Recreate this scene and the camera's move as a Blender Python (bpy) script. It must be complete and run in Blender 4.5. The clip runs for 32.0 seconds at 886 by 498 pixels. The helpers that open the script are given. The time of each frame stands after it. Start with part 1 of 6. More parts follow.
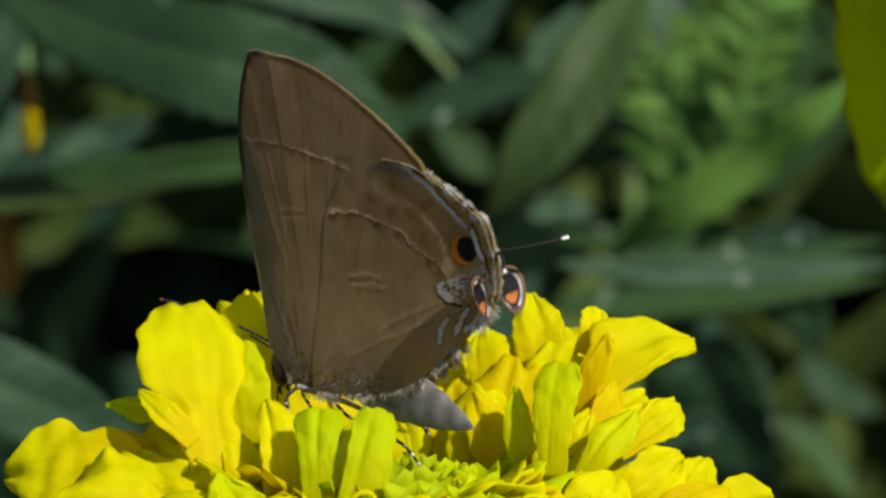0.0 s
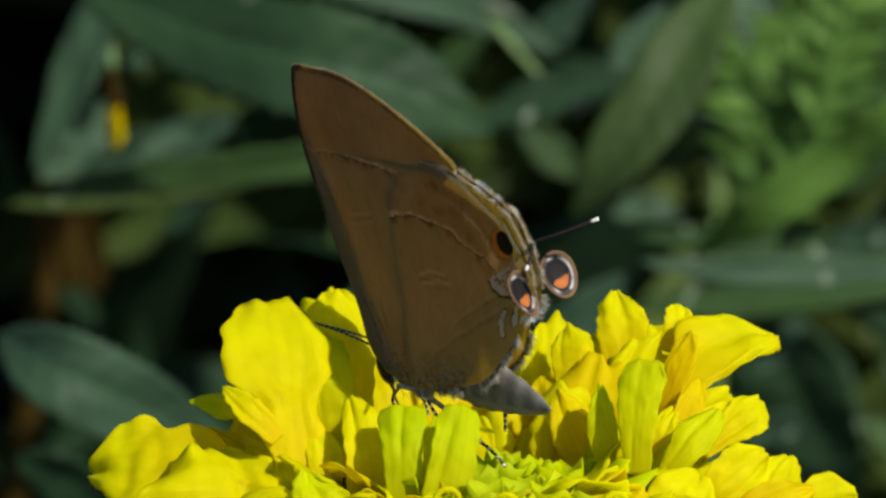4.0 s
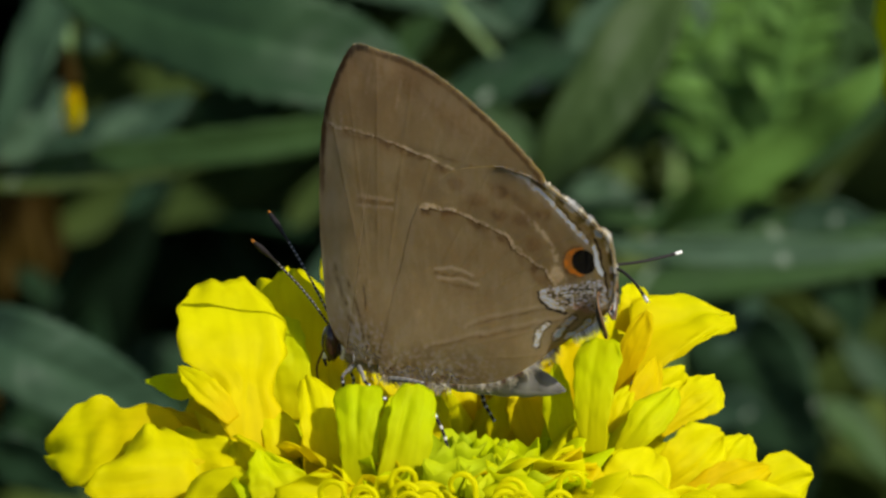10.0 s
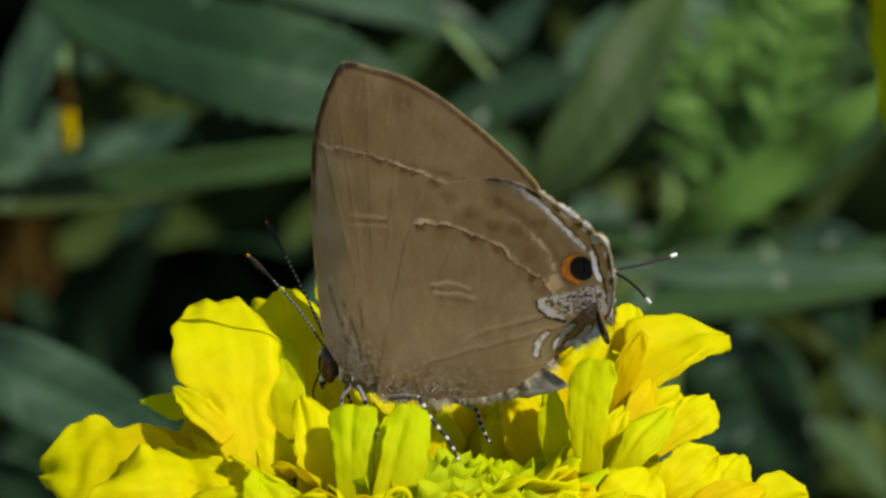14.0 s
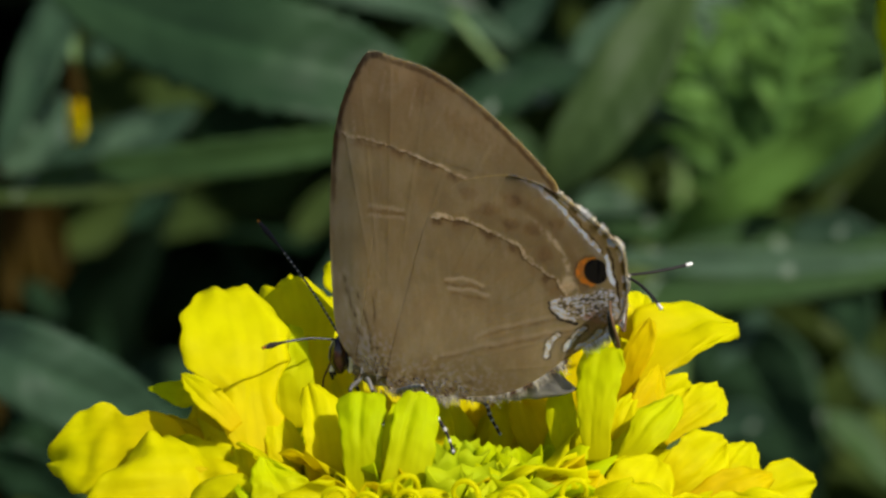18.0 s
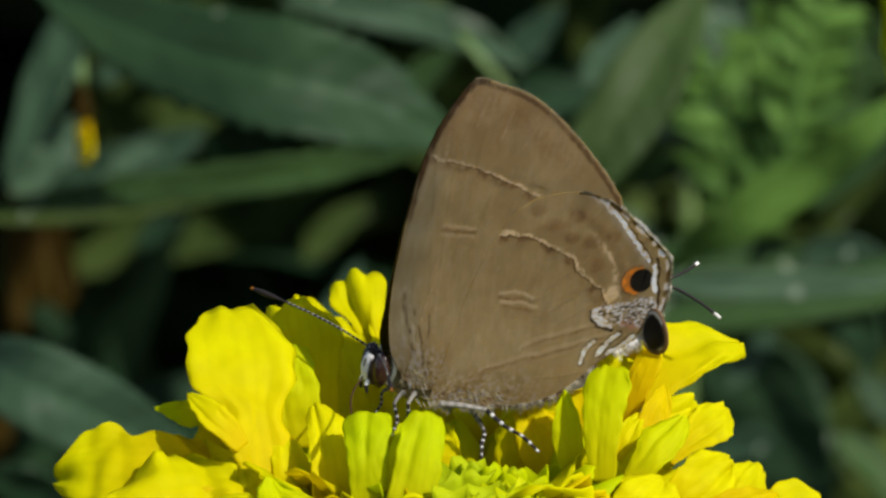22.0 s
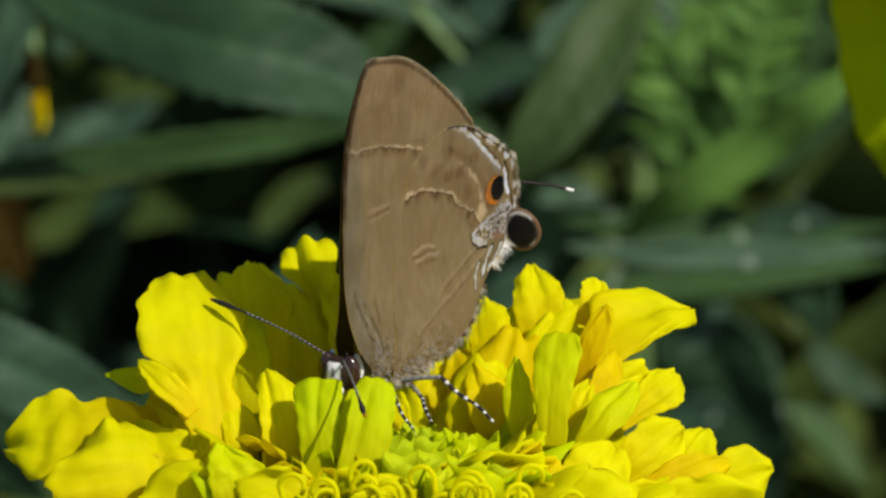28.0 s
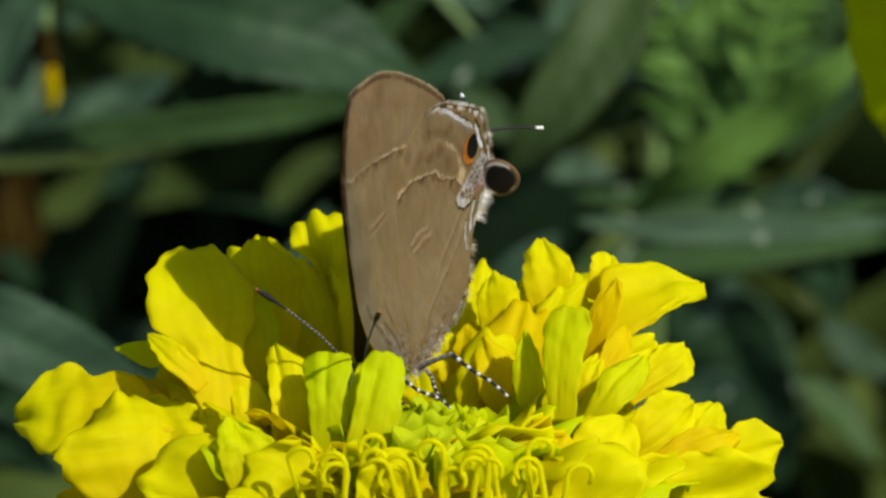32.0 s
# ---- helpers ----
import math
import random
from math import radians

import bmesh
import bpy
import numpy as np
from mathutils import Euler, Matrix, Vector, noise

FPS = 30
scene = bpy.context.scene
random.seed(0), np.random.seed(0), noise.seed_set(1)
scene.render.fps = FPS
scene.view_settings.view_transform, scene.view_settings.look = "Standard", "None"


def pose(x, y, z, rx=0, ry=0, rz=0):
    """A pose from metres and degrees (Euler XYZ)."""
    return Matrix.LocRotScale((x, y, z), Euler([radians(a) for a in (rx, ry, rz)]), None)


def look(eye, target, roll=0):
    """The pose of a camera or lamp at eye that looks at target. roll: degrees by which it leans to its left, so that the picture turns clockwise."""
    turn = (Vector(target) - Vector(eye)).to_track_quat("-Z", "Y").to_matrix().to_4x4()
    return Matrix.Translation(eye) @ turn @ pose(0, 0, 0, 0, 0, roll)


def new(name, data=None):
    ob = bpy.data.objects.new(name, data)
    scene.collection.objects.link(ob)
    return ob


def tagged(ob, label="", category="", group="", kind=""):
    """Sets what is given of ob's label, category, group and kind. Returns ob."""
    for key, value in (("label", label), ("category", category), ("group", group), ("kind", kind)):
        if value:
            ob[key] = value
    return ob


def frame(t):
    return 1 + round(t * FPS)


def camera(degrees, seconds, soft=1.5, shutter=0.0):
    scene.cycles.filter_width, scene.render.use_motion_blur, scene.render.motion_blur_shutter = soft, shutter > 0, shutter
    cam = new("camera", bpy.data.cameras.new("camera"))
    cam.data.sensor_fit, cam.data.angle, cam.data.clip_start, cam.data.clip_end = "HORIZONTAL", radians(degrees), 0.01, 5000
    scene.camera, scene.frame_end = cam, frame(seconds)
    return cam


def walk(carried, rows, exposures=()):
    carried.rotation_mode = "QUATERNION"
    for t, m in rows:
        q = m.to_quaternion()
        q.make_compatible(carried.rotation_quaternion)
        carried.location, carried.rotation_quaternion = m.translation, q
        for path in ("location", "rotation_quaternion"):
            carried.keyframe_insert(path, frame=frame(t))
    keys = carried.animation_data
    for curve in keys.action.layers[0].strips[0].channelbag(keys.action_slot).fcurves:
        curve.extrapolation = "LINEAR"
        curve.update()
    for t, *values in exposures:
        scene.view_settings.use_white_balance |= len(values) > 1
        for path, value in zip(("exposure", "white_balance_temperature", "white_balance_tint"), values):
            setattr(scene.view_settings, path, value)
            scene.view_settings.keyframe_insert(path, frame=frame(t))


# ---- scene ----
cam = camera(4.676, 32.0, soft=2.6)
cam.data.dof.use_dof, cam.data.dof.focus_distance, cam.data.dof.aperture_fstop = True, 0.6, 98.0
walk(cam, [
    (0.0, look((-0.00051, -0.57942, 0.55578), (0.00184, 0.00015, 0.40059))),
    (0.5, look((-0.00050, -0.57943, 0.55574), (0.00059, 0.00016, 0.40059))),
    (1.0, look((-0.00049, -0.57945, 0.55570), (0.00078, -0.00004, 0.39985))),
    (1.5, look((-0.00048, -0.57946, 0.55566), (-0.00008, 0.00002, 0.40008))),
    (2.0, look((-0.00047, -0.57947, 0.55562), (-0.00103, 0.00021, 0.40077))),
    (2.5, look((-0.00046, -0.57948, 0.55558), (-0.00252, 0.00039, 0.40147))),
    (4.5, look((-0.00041, -0.57952, 0.55541), (-0.00282, 0.00006, 0.40023))),
    (5.0, look((-0.00040, -0.57953, 0.55537), (-0.00172, 0.00020, 0.40074))),
    (5.5, look((-0.00039, -0.57954, 0.55533), (-0.00019, 0.00001, 0.40005))),
    (6.0, look((-0.00038, -0.57956, 0.55529), (-0.00043, -0.00001, 0.39995))),
    (6.5, look((-0.00036, -0.57956, 0.55527), (-0.00038, -0.00017, 0.39935))),
    (7.0, look((-0.00033, -0.57956, 0.55526), (-0.00048, -0.00012, 0.39954))),
    (7.5, look((-0.00030, -0.57957, 0.55524), (0.00096, -0.00011, 0.39958))),
    (8.0, look((-0.00027, -0.57957, 0.55522), (0.00182, -0.00025, 0.39908))),
    (8.5, look((-0.00025, -0.57958, 0.55520), (0.00029, -0.00030, 0.39889))),
    (9.0, look((-0.00022, -0.57958, 0.55519), (0.00029, -0.00010, 0.39963))),
    (9.5, look((-0.00019, -0.57959, 0.55517), (0.00043, -0.00009, 0.39968))),
    (10.0, look((-0.00016, -0.57959, 0.55515), (-0.00038, -0.00017, 0.39935))),
    (10.5, look((-0.00014, -0.57960, 0.55513), (-0.00057, 0.00004, 0.40014))),
    (11.0, look((-0.00011, -0.57960, 0.55512), (-0.00158, -0.00000, 0.40000))),
    (11.5, look((-0.00008, -0.57961, 0.55510), (-0.00100, -0.00009, 0.39968))),
    (12.0, look((-0.00005, -0.57961, 0.55508), (-0.00019, -0.00015, 0.39944))),
    (12.5, look((-0.00003, -0.57962, 0.55506), (-0.00028, -0.00011, 0.39958))),
    (13.0, look((0.00000, -0.57962, 0.55504), (0.00000, -0.00000, 0.40000))),
    (13.5, look((0.00002, -0.57964, 0.55496), (-0.00005, 0.00010, 0.40037))),
    (14.0, look((0.00004, -0.57967, 0.55488), (-0.00009, 0.00011, 0.40042))),
    (14.5, look((0.00006, -0.57969, 0.55480), (-0.00096, 0.00004, 0.40014))),
    (15.0, look((0.00009, -0.57971, 0.55472), (-0.00129, 0.00022, 0.40083))),
    (15.5, look((0.00011, -0.57973, 0.55463), (-0.00124, 0.00024, 0.40092))),
    (17.5, look((0.00019, -0.57982, 0.55431), (-0.00094, 0.00004, 0.40016))),
    (18.0, look((0.00021, -0.57984, 0.55422), (-0.00055, -0.00007, 0.39975))),
    (18.5, look((0.00023, -0.57986, 0.55414), (-0.00084, -0.00012, 0.39956))),
    (19.0, look((0.00026, -0.57989, 0.55406), (-0.00122, -0.00012, 0.39956))),
    (19.5, look((0.00032, -0.57990, 0.55401), (-0.00132, -0.00001, 0.39998))),
    (20.0, look((0.00038, -0.57991, 0.55397), (-0.00060, -0.00007, 0.39975))),
    (20.5, look((0.00045, -0.57992, 0.55392), (0.00026, -0.00007, 0.39975))),
    (21.0, look((0.00051, -0.57994, 0.55387), (-0.00036, 0.00011, 0.40044))),
    (21.5, look((0.00057, -0.57995, 0.55383), (-0.00032, 0.00008, 0.40030))),
    (22.0, look((0.00064, -0.57996, 0.55378), (-0.00089, 0.00021, 0.40081))),
    (22.5, look((0.00070, -0.57997, 0.55374), (-0.00012, 0.00008, 0.40030))),
    (23.0, look((0.00077, -0.57998, 0.55369), (0.00102, -0.00006, 0.39980))),
    (23.5, look((0.00082, -0.58000, 0.55362), (0.00112, -0.00017, 0.39938))),
    (24.0, look((0.00087, -0.58002, 0.55354), (0.00107, -0.00025, 0.39906))),
    (24.5, look((0.00092, -0.58004, 0.55347), (0.00050, -0.00016, 0.39942))),
    (25.0, look((0.00097, -0.58006, 0.55339), (0.00122, 0.00000, 0.40003))),
    (25.5, look((0.00102, -0.58008, 0.55332), (0.00227, -0.00007, 0.39975))),
    (27.5, look((0.00122, -0.58016, 0.55302), (0.00184, -0.00019, 0.39929))),
    (28.0, look((0.00128, -0.58018, 0.55295), (0.00184, -0.00027, 0.39901))),
    (28.5, look((0.00134, -0.58019, 0.55292), (0.00212, -0.00038, 0.39859))),
    (29.0, look((0.00140, -0.58020, 0.55289), (0.00265, -0.00035, 0.39868))),
    (29.5, look((0.00147, -0.58021, 0.55286), (0.00265, -0.00022, 0.39919))),
    (30.0, look((0.00153, -0.58022, 0.55283), (0.00241, -0.00026, 0.39906))),
    (30.5, look((0.00160, -0.58022, 0.55280), (0.00198, -0.00027, 0.39901))),
    (31.0, look((0.00166, -0.58023, 0.55276), (0.00174, -0.00027, 0.39901))),
    (31.5, look((0.00172, -0.58024, 0.55273), (0.00141, -0.00034, 0.39873))),
    (32.0, look((0.00179, -0.58025, 0.55270), (0.00131, -0.00064, 0.39762))),
], [(0.0, 0.75), (32.0, 0.75)])

# ---- light ----
SUN_AZ, SUN_EL = 135.0, 46.0      # degrees: compass bearing from +y over +x, height above the horizon
sun_way = Vector((math.sin(radians(SUN_AZ)) * math.cos(radians(SUN_EL)),
                  math.cos(radians(SUN_AZ)) * math.cos(radians(SUN_EL)), math.sin(radians(SUN_EL))))
world = bpy.data.worlds.new("world")
scene.world = world
world.use_nodes = True
sky = world.node_tree.nodes.new("ShaderNodeTexSky")
sky.sky_type, sky.sun_disc = "NISHITA", False
sky.sun_elevation, sky.sun_rotation = radians(SUN_EL), radians(SUN_AZ)
world.node_tree.links.new(sky.outputs[0], world.node_tree.nodes["Background"].inputs[0])
world.node_tree.nodes["Background"].inputs[1].default_value = 0.068
sun = new("sun", bpy.data.lights.new("sun", "SUN"))
sun.data.energy, sun.data.angle, sun.data.color = 3.2, radians(0.6), (1.0, 0.95, 0.87)
sun.matrix_world = look(sun_way * 3, (0, 0, 0.4))
tagged(sun, kind="structure")

# ---- frame of reference: millimetres right of, above and beyond the middle of the bloom, seen along a 15 degree slope ----
MM = 0.001
SLOPE = radians(15)
MID = Vector((0, 0, 0.4))
RIGHT, AWAY, UP = Vector((1, 0, 0)), Vector((0, math.cos(SLOPE), -math.sin(SLOPE))), Vector((0, math.sin(SLOPE), math.cos(SLOPE)))


def spot(u, v, d):
    return MID + (RIGHT * u + UP * v + AWAY * d) * MM


# ---- materials ----
def nodes(name, rough=0.5, coat=0.0):
    m = bpy.data.materials.new(name)
    m.use_nodes = True
    t = m.node_tree
    b = t.nodes["Principled BSDF"]
    b.inputs["Roughness"].default_value = rough
    b.inputs["Specular IOR Level"].default_value = coat
    return m, t, b


def link(t, a, b):
    t.links.new(a, b)


def tex(t, scale, detail=3.0, rough=0.55, stretch=(1, 1, 1), coords="Object"):
    c = t.nodes.new("ShaderNodeTexCoord")
    mp = t.nodes.new("ShaderNodeMapping")
    mp.inputs["Scale"].default_value = stretch
    n = t.nodes.new("ShaderNodeTexNoise")
    n.inputs["Scale"].default_value, n.inputs["Detail"].default_value, n.inputs["Roughness"].default_value = scale, detail, rough
    link(t, c.outputs[coords], mp.inputs[0])
    link(t, mp.outputs[0], n.inputs["Vector"])
    return n.outputs["Fac"]


def ramp(t, fac, *stops):
    r = t.nodes.new("ShaderNodeValToRGB")
    while len(r.color_ramp.elements) < len(stops):
        r.color_ramp.elements.new(0.5)
    for e, (p, c) in zip(r.color_ramp.elements, stops):
        e.position, e.color = p, (*c, 1)
    link(t, fac, r.inputs[0])
    return r.outputs[0]


def mixed(t, a, b, fac, kind="MIX"):
    m = t.nodes.new("ShaderNodeMix")
    m.data_type, m.blend_type = "RGBA", kind
    for value, socket in ((fac, m.inputs[0]), (a, m.inputs[6]), (b, m.inputs[7])):
        if isinstance(value, (int, float)):
            socket.default_value = value
        elif isinstance(value, tuple):
            socket.default_value = (*value, 1)
        else:
            link(t, value, socket)
    return m.outputs[2]


def bump(t, b, height, depth, strength=0.5):
    n = t.nodes.new("ShaderNodeBump")
    n.inputs["Strength"].default_value, n.inputs["Distance"].default_value = strength, depth
    link(t, height, n.inputs["Height"])
    link(t, n.outputs[0], b.inputs["Normal"])


def thin(t, b, colour, share):
    """Lets light through a thin sheet: mixes a translucent part of that colour into the surface."""
    tr = t.nodes.new("ShaderNodeBsdfTranslucent")
    mx = t.nodes.new("ShaderNodeMixShader")
    mx.inputs[0].default_value = share
    link(t, colour, tr.inputs[0])
    link(t, b.outputs[0], mx.inputs[1])
    link(t, tr.outputs[0], mx.inputs[2])
    link(t, mx.outputs[0], t.nodes["Material Output"].inputs[0])


def object_random(t):
    return t.nodes.new("ShaderNodeObjectInfo").outputs["Random"]


def tinted(t, name):
    a = t.nodes.new("ShaderNodeAttribute")
    a.attribute_name = name
    return a.outputs["Color"]


def petal_material(name, low, high, share):
    m, t, b = nodes(name, 0.6, 0.06)
    base = ramp(t, object_random(t), (0.0, low), (1.0, high))
    grain = tex(t, 260, 4, 0.6)
    tone = ramp(t, grain, (0.3, (0.86, 0.84, 0.8)), (0.7, (1.0, 1.0, 1.0)))
    col = mixed(t, base, tone, 1.0, "MULTIPLY")
    col = mixed(t, col, tinted(t, "tint"), 1.0, "MULTIPLY")
    link(t, col, b.inputs["Base Color"])
    bump(t, b, tex(t, 900, 3, 0.6), 0.00006, 0.35)
    thin(t, b, mixed(t, col, (1.03, 1.0, 0.3), 1.0, "MULTIPLY"), share)
    return m


def leaf_material(name, low, high, share, gloss=0.12):
    m, t, b = nodes(name, 0.5, gloss)
    base = ramp(t, object_random(t), (0.0, low), (1.0, high))
    blot = ramp(t, tex(t, 70, 4, 0.6), (0.3, (0.58, 0.62, 0.62)), (0.7, (1.22, 1.18, 1.12)))
    col = mixed(t, base, blot, 1.0, "MULTIPLY")
    patch = ramp(t, tex(t, 22, 2, 0.5), (0.35, (0.75, 0.82, 0.78)), (0.65, (1.15, 1.12, 0.95)))
    col = mixed(t, col, patch, 1.0, "MULTIPLY")
    fleck = ramp(t, tex(t, 420, 1, 0.4), (0.74, (0, 0, 0)), (0.80, (1, 1, 1)))
    col = mixed(t, col, (0.22, 0.27, 0.20), fleck)
    col = mixed(t, col, tinted(t, "tint"), 1.0, "MULTIPLY")
    link(t, col, b.inputs["Base Color"])
    bump(t, b, tex(t, 240, 5, 0.65), 0.0006, 0.6)
    thin(t, b, col, share)
    return m


YELLOW = petal_material("petal_yellow", (0.825, 0.81, 0.0), (0.875, 0.855, 0.001), 0.58)
LEMON = petal_material("petal_lemon", (0.64, 0.76, 0.001), (0.75, 0.81, 0.001), 0.58)
GOLD = petal_material("petal_gold", (0.82, 0.69, 0.0), (0.85, 0.76, 0.001), 0.58)
FLORET = petal_material("floret_green", (0.44, 0.56, 0.006), (0.66, 0.72, 0.005), 0.4)
# darkened to stand in for shade on one bloom; own colour of bud bracts
DIM_BROWN = petal_material("dim_brown", (0.035, 0.022, 0.003), (0.05, 0.032, 0.004), 0.3)
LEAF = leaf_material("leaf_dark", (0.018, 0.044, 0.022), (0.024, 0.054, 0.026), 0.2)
LEAF_BLUE = leaf_material("leaf_blue_green", (0.032, 0.066, 0.042), (0.042, 0.080, 0.050), 0.2)
LEAF_FRESH = leaf_material("leaf_fresh", (0.030, 0.066, 0.022), (0.042, 0.085, 0.028), 0.3)
LEAF_LIGHT = leaf_material("leaf_light", (0.10, 0.205, 0.045), (0.14, 0.27, 0.057), 0.35)
LEAF_PALE = leaf_material("leaf_pale", (0.055, 0.105, 0.062), (0.075, 0.132, 0.080), 0.2, 0.3)
LEAF_OLIVE = leaf_material("leaf_olive", (0.038, 0.070, 0.024), (0.046, 0.080, 0.028), 0.3)
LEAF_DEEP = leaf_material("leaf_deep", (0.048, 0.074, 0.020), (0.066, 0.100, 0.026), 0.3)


def wing_material():
    m, t, b = nodes("wing_scales", 0.62, 0.18)
    grain = ramp(t, tex(t, 520, 5, 0.7, (1, 1, 0.55)), (0.25, (0.84, 0.84, 0.83)), (0.75, (1.12, 1.12, 1.11)))
    patch = ramp(t, tex(t, 190, 3, 0.5), (0.3, (0.90, 0.89, 0.87)), (0.7, (1.06, 1.06, 1.05)))
    col = mixed(t, tinted(t, "tint"), grain, 1.0, "MULTIPLY")
    col = mixed(t, col, patch, 1.0, "MULTIPLY")
    link(t, col, b.inputs["Base Color"])
    bump(t, b, tex(t, 1500, 5, 0.7, (1, 1, 0.5)), 0.00007, 0.65)
    shine = mixed(t, mixed(t, col, (3.0, 2.3, 0.6), 1.0, "MULTIPLY"), (0.90, 0.73, 0.06), 0.75)
    clear = ramp(t, tinted(t, "tint"), (0.0, (0.02, 0.02, 0.02)), (0.14, (1, 1, 1)), (0.45, (1, 1, 1)), (0.8, (0.25, 0.35, 0.9)))      # dark scales let nothing through
    thin(t, b, mixed(t, shine, clear, 1.0, "MULTIPLY"), 0.58)
    return m


def painted_material(name, rough, gloss):
    m, t, b = nodes(name, rough, gloss)
    tone = ramp(t, tex(t, 900, 4, 0.65), (0.3, (0.75, 0.75, 0.75)), (0.7, (1.15, 1.15, 1.15)))
    link(t, mixed(t, tinted(t, "tint"), tone, 1.0, "MULTIPLY"), b.inputs["Base Color"])
    bump(t, b, tex(t, 3000, 3, 0.7), 0.00005, 0.5)
    return m


WING = wing_material()
BODY = painted_material("body_scales", 0.7, 0.2)
CORNEA = painted_material("compound_eye", 0.18, 0.5)
HAIR = painted_material("body_hair", 0.65, 0.25)


def stem_material():
    m, t, b = nodes("stem_skin", 0.5, 0.35)
    col = ramp(t, tex(t, 160, 4, 0.6, (1, 1, 0.15)), (0.3, (0.07, 0.14, 0.035)), (0.7, (0.13, 0.21, 0.06)))
    link(t, col, b.inputs["Base Color"])
    bump(t, b, tex(t, 500, 3, 0.6, (1, 1, 0.1)), 0.0003, 0.5)
    return m


def soil_material():
    m, t, b = nodes("soil", 0.95, 0.1)
    col = ramp(t, tex(t, 9, 8, 0.65), (0.3, (0.035, 0.026, 0.018)), (0.6, (0.075, 0.056, 0.038)), (0.8, (0.12, 0.095, 0.065)))
    link(t, col, b.inputs["Base Color"])
    bump(t, b, tex(t, 45, 8, 0.7), 0.02, 0.9)
    return m


STEM, SOIL = stem_material(), soil_material()


# ---- mesh helpers ----
def part(name, mesh, material, parent=None, label=""):
    """Links a mesh as one object under a thing or a part."""
    ob = new(name, mesh)
    mesh.materials.append(material)
    ob.parent = parent
    if label:
        ob["label"] = label
    return ob


def thing(name, at, label, category, group="", kind=""):
    ob = new(name)
    ob.location = at
    ob.empty_display_size = 0.005
    return tagged(ob, label, category, group, kind)


def mesh_from(name, verts, faces, tints=None, smooth=True):
    me = bpy.data.meshes.new(name)
    me.from_pydata([tuple(v) for v in verts], [], faces)
    if smooth:
        me.polygons.foreach_set("use_smooth", [True] * len(me.polygons))
    if tints is None:
        tints = np.ones((len(verts), 3))
    a = me.attributes.new("tint", "FLOAT_COLOR", "POINT")
    data = np.ones((len(verts), 4), dtype=np.float32)
    data[:, :3] = np.asarray(tints, dtype=np.float32)
    a.data.foreach_set("color", data.ravel())
    me.update()
    return me


def sheet(name, grid, tints=None, thick=0.00008, origin=None):
    """A thin closed sheet on a grid of points [rows, columns, 3]."""
    g = np.asarray(grid, dtype=float)
    n, m = g.shape[:2]
    du, dv = np.gradient(g, axis=0), np.gradient(g, axis=1)
    nor = np.cross(du, dv)
    nor /= np.linalg.norm(nor, axis=2, keepdims=True) + 1e-12
    o = np.zeros(3) if origin is None else np.array(origin)
    verts = np.concatenate([(g + nor * thick / 2 - o).reshape(-1, 3), (g - nor * thick / 2 - o).reshape(-1, 3)])
    k = n * m
    i, j = np.meshgrid(np.arange(n - 1), np.arange(m - 1), indexing="ij")
    a = (i * m + j).ravel()
    top = np.stack([a, a + m, a + m + 1, a + 1], 1)
    faces = np.concatenate([top, top[:, ::-1] + k]).tolist()
    rim = [r * m for r in range(n)] + [(n - 1) * m + c for c in range(1, m)] + \
          [r * m + m - 1 for r in range(n - 2, -1, -1)] + [c for c in range(m - 2, 0, -1)]
    for p, q in zip(rim, rim[1:] + rim[:1]):
        faces.append([p, p + k, q + k, q])
    pair = tints if isinstance(tints, tuple) else (tints, tints)
    t = None if tints is None else np.concatenate([np.asarray(p).reshape(-1, 3) for p in pair])
    return mesh_from(name, verts, faces, t)


def tube(name, points, radii, sides=8, tints=None):
    """A round, tapered rod along points."""
    p = np.asarray(points, dtype=float)
    n = len(p)
    along = np.gradient(p, axis=0)
    along /= np.linalg.norm(along, axis=1, keepdims=True) + 1e-12
    ref = np.array([0.31, 0.87, 0.38]) if abs(along[0] @ np.array([0.31, 0.87, 0.38])) < 0.9 else np.array([1.0, 0, 0])
    verts, cols = [], []
    for k in range(n):
        s = np.cross(along[k], ref)
        s /= np.linalg.norm(s)
        u = np.cross(s, along[k])
        for c in range(sides):
            w = 2 * math.pi * c / sides
            verts.append(p[k] + (s * math.cos(w) + u * math.sin(w)) * radii[k])
            cols.append((1, 1, 1) if tints is None else tints[k])
    faces = [[k * sides + c, k * sides + (c + 1) % sides, (k + 1) * sides + (c + 1) % sides, (k + 1) * sides + c]
             for k in range(n - 1) for c in range(sides)]
    faces += [list(range(sides))[::-1], [(n - 1) * sides + c for c in range(sides)]]
    return mesh_from(name, verts, faces, cols)


def bend(points, n):
    """A smooth curve of n points through a few given ones."""
    p = np.asarray([tuple(q) for q in points], dtype=float)
    if len(p) == 2:
        return p[0] + np.linspace(0, 1, n)[:, None] * (p[1] - p[0])
    p = np.concatenate([2 * p[:1] - p[1:2], p, 2 * p[-1:] - p[-2:-1]])
    out = []
    for s in np.linspace(0, len(p) - 3 - 1e-9, n):
        k = int(s)
        f = s - k
        a, b, c, d = p[k:k + 4]
        out.append(0.5 * (2 * b + (c - a) * f + (2 * a - 5 * b + 4 * c - d) * f * f + (3 * b - a - 3 * c + d) * f ** 3))
    return np.array(out)


def unit(v):
    return v / (np.linalg.norm(v) + 1e-12)


